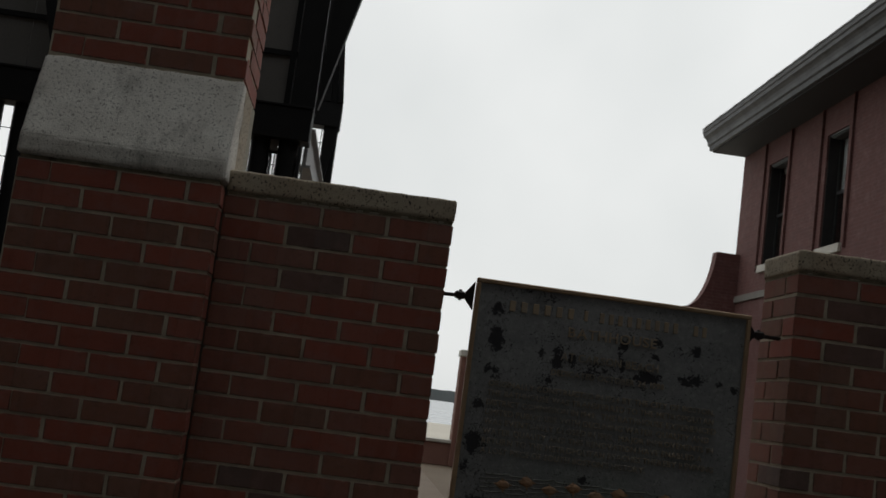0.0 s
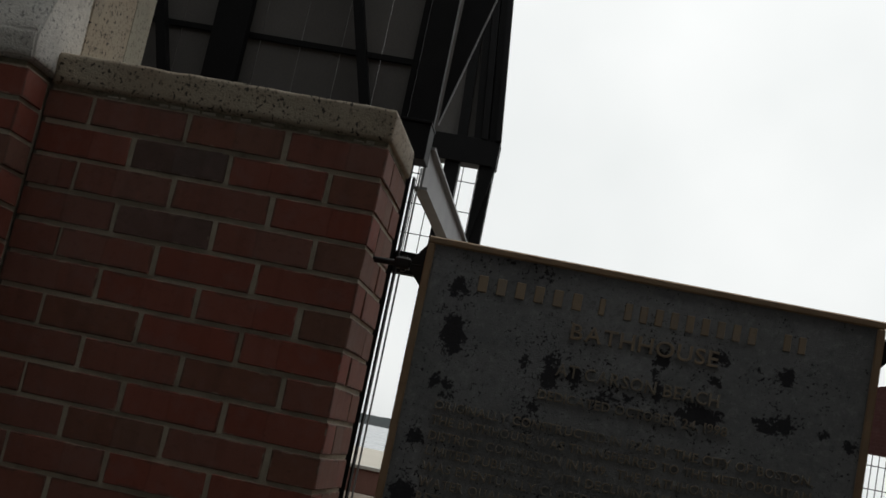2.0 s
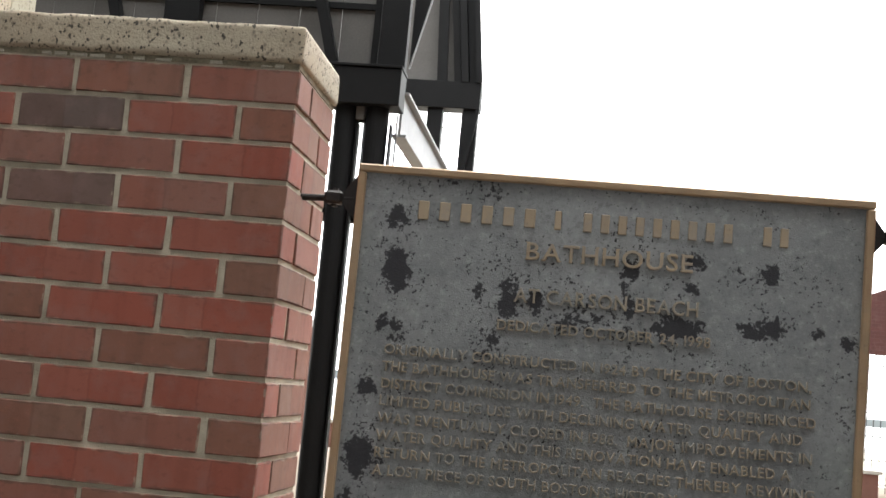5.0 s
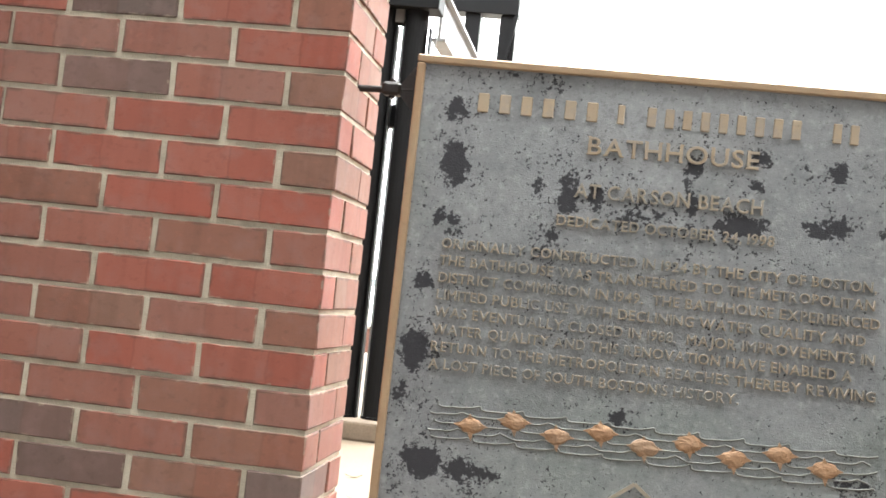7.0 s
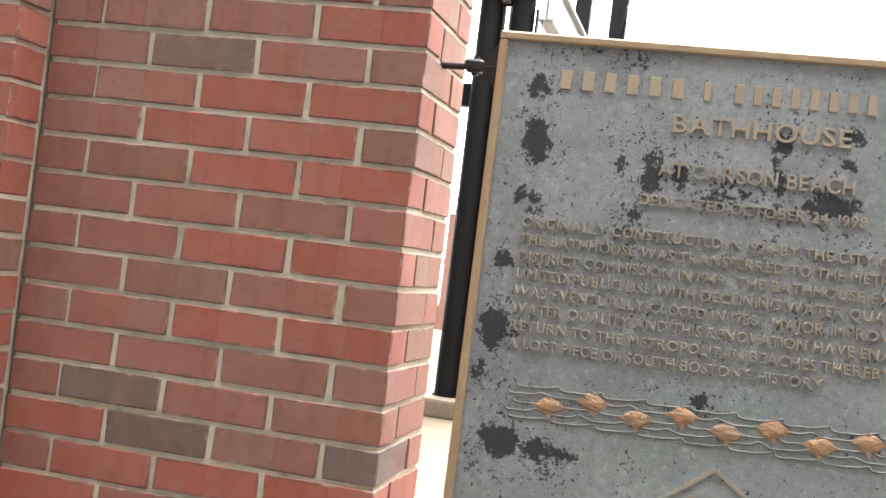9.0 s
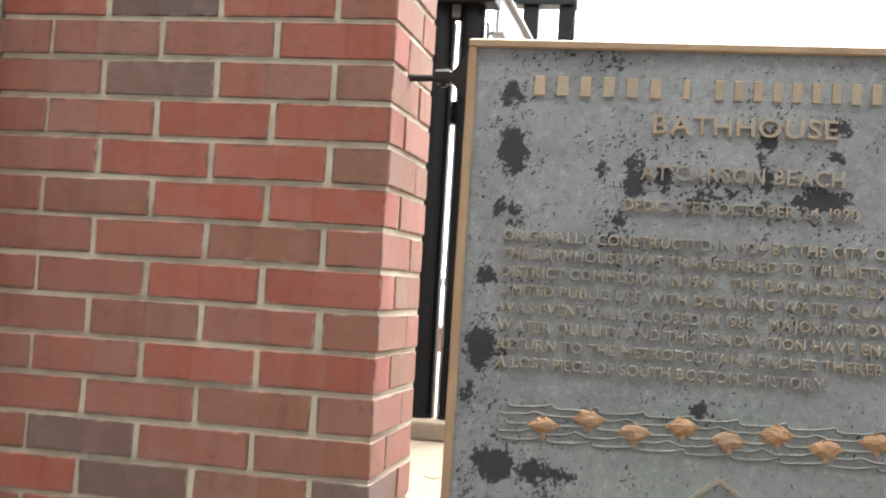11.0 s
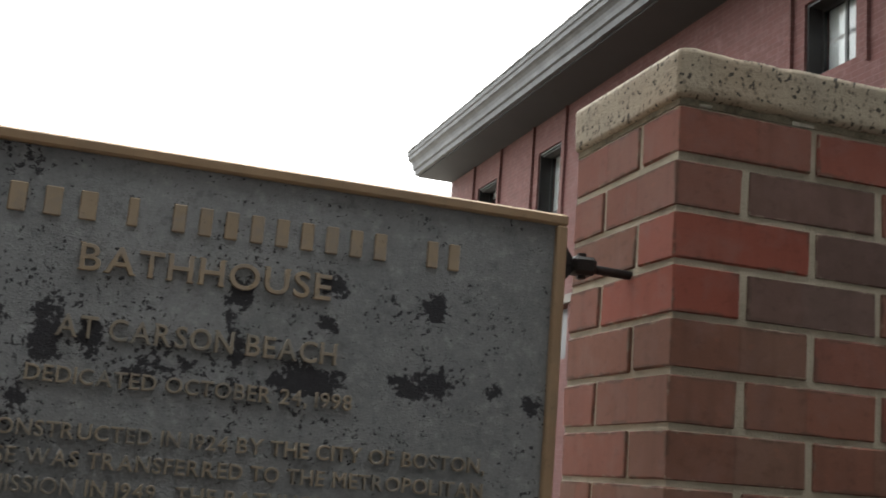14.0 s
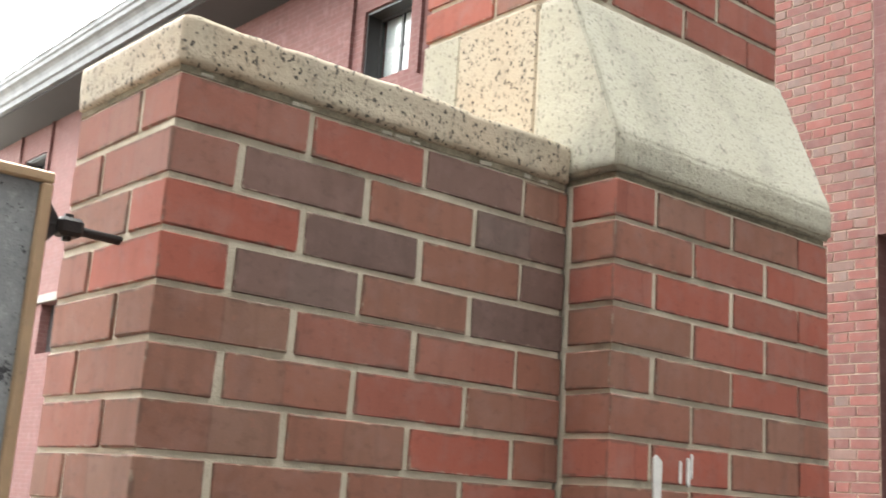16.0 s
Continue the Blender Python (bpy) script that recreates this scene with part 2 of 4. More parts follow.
def granite(name, light, warm, speck, stain):
    n = Nodes(name)
    c = n.mix(n.mask(n.noise(5.0), 0.35, 0.7), light, warm)
    grain = n.noise(240.0, 3.0)
    c = n.mix(n.math("MULTIPLY", n.mask(grain, 0.5, 0.75), 0.4), c, tuple(v * 0.62 for v in light))
    vor = n.add("ShaderNodeTexVoronoi", Scale=112.0)
    warp = n.add("ShaderNodeMapping", Scale=(1.0, 1.0, 0.8))
    n.link(n.coord.outputs["Object"], warp.inputs["Vector"])
    n.link(warp.outputs["Vector"], vor.inputs["Vector"])
    cell = n.math("MULTIPLY", n.mask(vor.outputs["Distance"], 0.42, 0.22), n.mask(n.noise(55.0, 2.0), 0.44, 0.54))
    fleck = n.mask(n.noise(140.0, 1.5, 0.5, stretch=(1, 1, 0.8)), 0.625, 0.655)
    c = n.mix(n.math("MULTIPLY", n.math("MAXIMUM", n.math("MULTIPLY", cell, 0.55), fleck), speck), c, (0.050, 0.044, 0.036))
    dirt = n.math("MULTIPLY", n.mask(n.noise(7.0, 6.0, 0.7, stretch=(1, 1, 0.45)), 0.52, 0.72), stain)
    c = n.mix(dirt, c, (0.12, 0.115, 0.10))
    pits = n.noise(120.0, 2.0)
    n.bump(n.math("ADD", grain, pits), 0.5, 0.0016)
    return n.finish(c, 0.85)


M_GRANITE = granite("tan_granite", (0.445, 0.39, 0.30), (0.43, 0.345, 0.25), 0.95, 0.35)
M_GRANITE2 = granite("pale_granite", (0.42, 0.40, 0.32), (0.37, 0.345, 0.265), 0.5, 0.4)
# base lightened to make up for skylight that the added wall blocks
M_GRANITE3 = granite("lightened_washed_granite", (0.80, 0.78, 0.73), (0.60, 0.57, 0.52), 0.6, 0.72)


def far_brick():
    """Old painted brickwork of the big house; its courses as fine relief."""
    n = Nodes("old_painted_brickwork")
    sep = n.add("ShaderNodeSeparateXYZ")
    n.link(n.coord.outputs["Object"], sep.inputs[0])
    comb = n.add("ShaderNodeCombineXYZ")
    n.link(n.math("ADD", sep.outputs["X"], sep.outputs["Y"]), comb.inputs["X"])
    n.link(sep.outputs["Z"], comb.inputs["Y"])
    br = n.tree.nodes.new("ShaderNodeTexBrick")
    for k, v in (("Scale", 1.0), ("Mortar Size", 0.0055), ("Brick Width", 0.203), ("Row Height", 0.0677), ("Mortar Smooth", 0.2)):
        br.inputs[k].default_value = v
    br.inputs["Color1"].default_value = rgba((0.120, 0.045, 0.041))
    br.inputs["Color2"].default_value = rgba((0.100, 0.040, 0.037))
    br.inputs["Mortar"].default_value = rgba((0.130, 0.068, 0.061))
    n.link(comb.outputs[0], br.inputs["Vector"])
    c = n.mix(n.math("MULTIPLY", n.mask(n.noise(1.2), 0.4, 0.7), 0.5), br.outputs["Color"], (0.126, 0.055, 0.050))
    c = n.mix(n.math("MULTIPLY", n.mask(n.noise(7.0, 6.0, 0.7), 0.50, 0.68), 0.5), c, (0.19, 0.112, 0.102))
    c = n.mix(n.math("MULTIPLY", n.mask(n.noise(4.0, 6.0, 0.75), 0.52, 0.66), 0.45), c, (0.082, 0.036, 0.034))
    n.bump(n.math("SUBTRACT", 1.0, br.outputs["Fac"]), 0.5, 0.006)
    return n.finish(c, 0.85)


M_HOUSE = far_brick()


def window_glass():
    n = Nodes("window_glass")
    n.bsdf.inputs["Transmission Weight"].default_value = 1.0
    n.bsdf.inputs["IOR"].default_value = 1.45
    n.bump(n.noise(1.5, 1.0), 0.05, 0.01)
    return n.finish((0.92, 0.95, 0.94), 0.02)


M_GLASS = window_glass()

# ---- bronze plaque surfaces ----
# corroded patches: across, up, half width, half height, looseness, in metres
PATCHES = [
    (0.181, 1.722, 0.024, 0.025, 0.004), (0.186, 1.627, 0.024, 0.040, -0.002), (0.166, 1.530, 0.012, 0.012, 0.0), (0.196, 1.527, 0.015, 0.010, 0.001), (0.186, 1.510, 0.012, 0.006, 0.002),
    (0.152, 1.413, 0.013, 0.014, -0.002), (0.150, 1.300, 0.026, 0.040, 0.0), (0.132, 1.222, 0.013, 0.024, 0.001), (0.186, 1.106, 0.034, 0.026, -0.002), (0.252, 1.104, 0.034, 0.018, -0.001),
    (0.300, 1.100, 0.020, 0.012, 0.003), (0.384, 1.588, 0.014, 0.032, -0.002), (0.432, 1.592, 0.014, 0.022, 0.001), (0.678, 1.566, 0.034, 0.017, -0.003), (0.806, 1.570, 0.024, 0.016, 0.0),
    (0.836, 1.578, 0.022, 0.014, 0.001), (0.826, 1.668, 0.024, 0.022, 0.005), (0.590, 1.660, 0.016, 0.016, 0.001), (0.590, 1.607, 0.009, 0.032, 0.0), (0.700, 1.682, 0.015, 0.014, 0.001),
    (0.697, 1.635, 0.012, 0.012, 0.003), (0.330, 1.603, 0.011, 0.020, 0.004), (0.490, 1.560, 0.034, 0.012, 0.005), (0.545, 1.570, 0.020, 0.010, 0.004), (0.508, 1.222, 0.013, 0.013, 0.001),
    (0.962, 1.564, 0.012, 0.012, 0.0), (0.913, 1.576, 0.010, 0.008, 0.002), (0.895, 1.160, 0.030, 0.012, 0.003), (0.275, 1.790, 0.022, 0.008, 0.006), (0.365, 1.520, 0.016, 0.014, 0.006),
]


def bronze_ground():
    """Grey-green patina with pitting and black corroded patches."""
    n = Nodes("grey_green_bronze_patina")
    pos = n.coord.outputs["Object"]
    c = n.mix(n.mask(n.noise(5.0, 6.0, 0.65), 0.32, 0.68), (0.205, 0.213, 0.222), (0.315, 0.325, 0.334))
    c = n.mix(n.math("MULTIPLY", n.mask(n.noise(2.2, 4.0), 0.52, 0.72), 0.5), c, (0.20, 0.245, 0.215))
    grain = n.noise(330.0, 3.0)
    c = n.mix(n.math("MULTIPLY", n.mask(grain, 0.48, 0.72), 0.25), c, (0.13, 0.137, 0.142))
    crust = n.noise(75.0, 5.0, 0.7)
    c = n.mix(n.math("MULTIPLY", n.mask(crust, 0.54, 0.68), 0.45), c, (0.44, 0.455, 0.45))
    c = n.mix(n.math("MULTIPLY", n.mask(crust, 0.46, 0.34), 0.45), c, (0.12, 0.13, 0.13))
    wob = n.noise(42.0, 6.0, 0.75)
    pebble = n.add("ShaderNodeTexVoronoi", Scale=330.0)
    n.link(pos, pebble.inputs["Vector"])
    knobs = n.math("MULTIPLY", n.mask(pebble.outputs["Distance"], 0.55, 0.1), n.mask(n.noise(7.0, 3.0), 0.42, 0.58))
    coarse = n.noise(13.0, 3.0)
    total = None
    for px, pz, rx, rz, loose in PATCHES:
        sub = n.add("ShaderNodeVectorMath")
        sub.operation = "SUBTRACT"
        sub.inputs[1].default_value = (px, 0, pz)
        n.link(pos, sub.inputs[0])
        mul = n.add("ShaderNodeVectorMath")
        mul.operation = "MULTIPLY"
        mul.inputs[1].default_value = (1 / rx, 0, 1 / rz)
        n.link(sub.outputs[0], mul.inputs[0])
        ln = n.add("ShaderNodeVectorMath")
        ln.operation = "LENGTH"
        n.link(mul.outputs[0], ln.inputs[0])
        rim = n.math("ADD", n.math("MULTIPLY", n.math("SUBTRACT", ln.outputs["Value"], 1.0), min(rx, rz)), loose)
        total = rim if total is None else n.math("MINIMUM", total, rim)
    ragged = n.noise(125.0, 4.0, 0.7)
    edge = n.math("ADD", total, n.math("MULTIPLY", n.math("SUBTRACT", wob, 0.5), 0.062))
    edge = n.math("ADD", edge, n.math("MULTIPLY", n.math("SUBTRACT", ragged, 0.5), 0.040))
    patch = n.mask(edge, 0.0010, -0.0012)
    # loose specks, thickest in the middle band
    speck = n.noise(165.0, 4.0, 0.65)
    zone = n.math("MULTIPLY", n.math("SUBTRACT", coarse, 0.5), 0.42)
    near = n.math("MULTIPLY", n.mask(total, 0.060, 0.0), 0.060)
    speckle = n.mask(n.math("ADD", n.math("ADD", speck, zone), near), 0.645, 0.67)
    dark = n.math("MAXIMUM", patch, speckle)
    c = n.mix(n.math("MULTIPLY", dark, 0.93), c, (0.020, 0.019, 0.025))
    n.bump(n.math("SUBTRACT", n.math("ADD", n.math("MULTIPLY", grain, 0.6), n.math("ADD", n.math("MULTIPLY", crust, 1.0), n.math("MULTIPLY", knobs, 0.35))), n.math("MULTIPLY", dark, 0.5)), 0.5, 0.0020)
    return n.finish(c, 0.5, 0.2)


M_PATINA = bronze_ground()


def rubbed_bronze(name, a, b, tarnish, grey=(0.19, 0.19, 0.17)):
    """Bronze rubbed bright in places, dull grey and black-specked in others."""
    n = Nodes(name)
    c = n.mix(n.mask(n.noise(9.0, 4.0), 0.35, 0.7), a, b)
    c = n.mix(n.math("MULTIPLY", n.mask(n.noise(15.0, 5.0, 0.7), 0.46, 0.60), tarnish), c, grey)
    c = n.mix(n.math("MULTIPLY", n.mask(n.noise(95.0, 4.0, 0.7), 0.60, 0.68), tarnish * 0.7), c, (0.04, 0.038, 0.042))
    n.bump(n.noise(300.0, 2.0), 0.25, 0.0008)
    return n.finish(c, 0.5, 0.25)


M_BORDER = rubbed_bronze("rubbed_bronze_border", (0.37, 0.25, 0.15), (0.44, 0.31, 0.19), 0.28, (0.27, 0.22, 0.16))
M_LETTER = rubbed_bronze("rubbed_bronze_letters", (0.315, 0.272, 0.215), (0.385, 0.325, 0.25), 0.55, (0.245, 0.248, 0.242))
M_TITLE = rubbed_bronze("rubbed_bronze_title", (0.385, 0.30, 0.21), (0.45, 0.355, 0.25), 0.5, (0.29, 0.27, 0.25))
M_FISH = rubbed_bronze("copper_bronze_fish", (0.37, 0.215, 0.12), (0.43, 0.255, 0.145), 0.4, (0.27, 0.22, 0.17))
M_WAVE = rubbed_bronze("grey_bronze_waves", (0.16, 0.165, 0.155), (0.23, 0.23, 0.21), 0.6)


# ---- mesh helpers ----
def mesh_of(name, bm):
    me = bpy.data.meshes.new(name)
    bmesh.ops.recalc_face_normals(bm, faces=bm.faces)
    bm.to_mesh(me)
    bm.free()
    return me


def part(name, bm, material, parent=None, label=""):
    me = mesh_of(name, bm)
    me.materials.append(material)
    ob = new(name, me)
    ob.parent = parent
    if label:
        tagged(ob, label)
    return ob


def thing(name, place, label, category, group="", kind=""):
    ob = new(name)
    ob.location = place
    ob.empty_display_size = 0.1
    return tagged(ob, label, category, group, kind)


def box(bm, x0, x1, y0, y1, z0, z1, bevel=0.0, segments=1):
    b = bmesh.new()
    bmesh.ops.create_cube(b, size=1.0)
    for v in b.verts:
        v.co = Vector((x0 + (v.co.x + 0.5) * (x1 - x0), y0 + (v.co.y + 0.5) * (y1 - y0), z0 + (v.co.z + 0.5) * (z1 - z0)))
    if bevel:
        bmesh.ops.bevel(b, geom=b.edges[:], offset=bevel, segments=segments, affect="EDGES", profile=0.6)
    me = bpy.data.meshes.new("tmp")
    b.to_mesh(me)
    b.free()
    bm.from_mesh(me)
    bpy.data.meshes.remove(me)
    return bm


def boxed(x0, x1, y0, y1, z0, z1, bevel=0.0, segments=1):
    return box(bmesh.new(), x0, x1, y0, y1, z0, z1, bevel, segments)


def rod(bm, a, b, r, sides=16):
    """A round bar from a to b."""
    a, b = Vector(a), Vector(b)
    d = b - a
    m = Matrix.Translation((a + b) / 2) @ d.to_track_quat("Z", "Y").to_matrix().to_4x4()
    bmesh.ops.create_cone(bm, cap_ends=True, segments=sides, radius1=r, radius2=r, depth=d.length, matrix=m)
    return bm


def bar(bm, a, b, w, h):
    """A square-edged bar from a to b, w wide and h deep."""
    a, b = Vector(a), Vector(b)
    d = b - a
    m = Matrix.Translation((a + b) / 2) @ d.to_track_quat("Z", "Y").to_matrix().to_4x4() @ Matrix.Diagonal((w, h, d.length, 1))
    bmesh.ops.create_cube(bm, size=1.0, matrix=m)
    return bm


def prism(bm, outline, axis, a, b):
    """Closed outline of (u, v) drawn out along an axis from a to b. axis x: (y, z); y: (x, z); z: (x, y)."""
    def at(u, v, w):
        return {"x": (w, u, v), "y": (u, w, v), "z": (u, v, w)}[axis]
    lo = [bm.verts.new(at(u, v, a)) for u, v in outline]
    hi = [bm.verts.new(at(u, v, b)) for u, v in outline]
    bm.faces.new(lo)
    bm.faces.new(hi[::-1])
    n = len(outline)
    for i in range(n):
        bm.faces.new((lo[i], lo[(i + 1) % n], hi[(i + 1) % n], hi[i]))
    return bm


def weathered(bm, step, amount, seed):
    """Cut a stone across at even steps and wear its surface unevenly."""
    for axis in (0, 2):
        lo, hi = min(v.co[axis] for v in bm.verts), max(v.co[axis] for v in bm.verts)
        no = Vector((1, 0, 0)) if axis == 0 else Vector((0, 0, 1))
        for k in range(1, int((hi - lo) / step) + 1):
            at = lo + (hi - lo) * k / (int((hi - lo) / step) + 1)
            bmesh.ops.bisect_plane(bm, geom=bm.verts[:] + bm.edges[:] + bm.faces[:], plane_co=no * at, plane_no=no)
    for v in bm.verts:
        p = v.co * 38 + Vector((seed, seed * 2.1, 0))
        v.co += amount * Vector((noise.noise(p), noise.noise(p + Vector((9, 0, 0))), noise.noise(p + Vector((0, 9, 0)))))
    for f in bm.faces:
        f.smooth = True
    return bm


def holed_wall(x0, x1, ya, yb, za, zb, holes):
    """A wall x0..x1 thick with openings (y0, y1, z0, z1) that go through it."""
    bm = bmesh.new()
    ys = sorted({ya, yb, *[v for h in holes for v in h[:2]]})
    zs = sorted({za, zb, *[v for h in holes for v in h[2:]]})
    ny, nz = len(ys) - 1, len(zs) - 1

    def solid(i, j):
        if not (0 <= i < ny and 0 <= j < nz):
            return False
        y, z = (ys[i] + ys[i + 1]) / 2, (zs[j] + zs[j + 1]) / 2
        return not any(h[0] < y < h[1] and h[2] < z < h[3] for h in holes)

    verts = {}

    def v(x, y, z):
        k = (x, y, z)
        if k not in verts:
            verts[k] = bm.verts.new(k)
        return verts[k]

    for i in range(ny):
        for j in range(nz):
            if not solid(i, j):
                continue
            a, b, c, d = ys[i], ys[i + 1], zs[j], zs[j + 1]
            for x in (x0, x1):
                bm.faces.new((v(x, a, c), v(x, b, c), v(x, b, d), v(x, a, d)))
            if not solid(i - 1, j):
                bm.faces.new((v(x0, a, c), v(x1, a, c), v(x1, a, d), v(x0, a, d)))
            if not solid(i + 1, j):
                bm.faces.new((v(x0, b, c), v(x1, b, c), v(x1, b, d), v(x0, b, d)))
            if not solid(i, j - 1):
                bm.faces.new((v(x0, a, c), v(x1, a, c), v(x1, b, c), v(x0, b, c)))
            if not solid(i, j + 1):
                bm.faces.new((v(x0, a, d), v(x1, a, d), v(x1, b, d), v(x0, b, d)))
    return bm


# ---- ground, sea and distance ----
GROUND = 0.25
ground = part("ground", boxed(-400, 400, -60, 22, GROUND - 0.5, GROUND), M_GROUND)
tagged(ground, "pale sandy concrete paving round the gate piers", "paving", kind="structure")
beach = part("beach", boxed(-400, 400, 22.004, 60, GROUND - 0.9, GROUND - 0.12), M_SAND)
tagged(beach, "pale sandy beach behind the paving", "beach", kind="structure")
water = part("water", boxed(-2500, 2500, 60.004, 4000, GROUND - 1.2, GROUND - 0.3), M_WATER)
tagged(water, "flat grey sea under an overcast sky", "sea", kind="structure")
crest = [(1500, -2), (-1500, -2)]
for i in range(501):
    x = -1500 + i * 6
    h = 10 + 7 * noise.noise((i * 0.028, 2.0, 0.0)) + 2.4 * abs(noise.noise((i * 0.21, 5.0, 0.0))) + 1.2 * noise.noise((i * 0.9, 9.0, 0.0))
    crest.append((x, max(1.0, h)))
bm = prism(bmesh.new(), crest, "y", 1300, 1340)
tagged(part("backdrop", bm, M_HILL), "low dark far shore across the water", "shore", kind="structure")

# unseen street side behind the camera: dark ground added to cut bounce light
road = part("road", boxed(-40, 40, -6.19, -0.75, GROUND, GROUND + 0.004), M_DARK_GROUND)
tagged(road, "unseen dark ground added to cut bounce light on the piers", "road", kind="structure")
# added wall out of view, keeps skylight off the brick fronts
back = part("wall_street", boxed(-30, 30, -6.6, -6.2, GROUND, 14.5), M_LIGHT_BLOCK)
tagged(back, "unseen dark wall added behind the camera to block skylight", "wall", kind="structure")

# second unseen wall, added to darken the faces turned to -x
side = part("wall_side", boxed(-8.9, -8.5, -6.19, 10.5, GROUND, 14.0), M_LIGHT_BLOCK)
tagged(side, "unseen dark wall added at the left to block skylight", "wall", kind="structure")

# ---- brick gate piers ----
COURSE, LEN, TOP = 0.0677, 0.2032, 1.96
BH, BL, BD = 0.0590, 0.1932, 0.0948      # brick height, length and depth
ROWS = 25


def brick_mesh(lx, ly, lz, seed):
    """A worn brick about its centre: bevelled box with uneven arrises."""
    bm = boxed(-lx / 2, lx / 2, -ly / 2, ly / 2, -lz / 2, lz / 2, 0.0019)
    r = random.Random(seed)
    for v in bm.verts:
        v.co += Vector((r.uniform(-1, 1), r.uniform(-1, 1), r.uniform(-1, 1))) * 0.0010
    return mesh_of("brick", bm)


SIZES = {"long": BL, "half": 0.0945, "corner": 0.197, "three": 0.141, "short": 0.07}
BRICKS = {}
for kind_, ln_ in SIZES.items():
    for tone_, mat_ in (("R", M_RED), ("B", M_BROWN), ("C", M_CLAY), ("D", M_DARK), ("H", M_HOUSEBRICK), ("G", M_HOUSEGREY)):
        BRICKS[kind_, tone_] = []
        for k_ in range(3):
            me_ = brick_mesh(ln_, BD, BH, hash((len(kind_), k_)) % 1000 + k_)
            me_.materials.append(mat_)
            BRICKS[kind_, tone_].append(me_)
dice = random.Random(11)


def lay(parent, kind, tone, x, y, z, turned=False):
    """One brick with its centre at x, y, z; turned: its length runs along y."""
    ob = new("brick", dice.choice(BRICKS[kind, tone]))
    ob.parent = parent
    tilt = dice.uniform(-0.35, 0.35)
    ob.matrix_basis = pose(x + dice.uniform(-0.0012, 0.0012), y + dice.uniform(-0.001, 0.001), z + dice.uniform(-0.001, 0.001),
                           0, tilt, (90 if turned else 0) + dice.choice((0, 180)) + dice.uniform(-0.3, 0.3))
    return ob


def tone():
    return dice.choices("RCBD", (0.40, 0.35, 0.20, 0.05))[0]


def pier_tone():
    return dice.choices("RB", (0.66, 0.34))[0]


LEFT_TONES = ["CBCC", "BRDR", "RCCC", "BCDC", "RRCC", "BRRC", "RRBC", "CBCC", "RRCC", "BCBC", "RRCC", "CBCC", "BCDB", "DBDR", "RRRC"]
RIGHT_TONES = ["CRDB", "CDBD", "RDBD", "RDBD", "BCCB", "BBRB", "BBRB", "BBBR"]


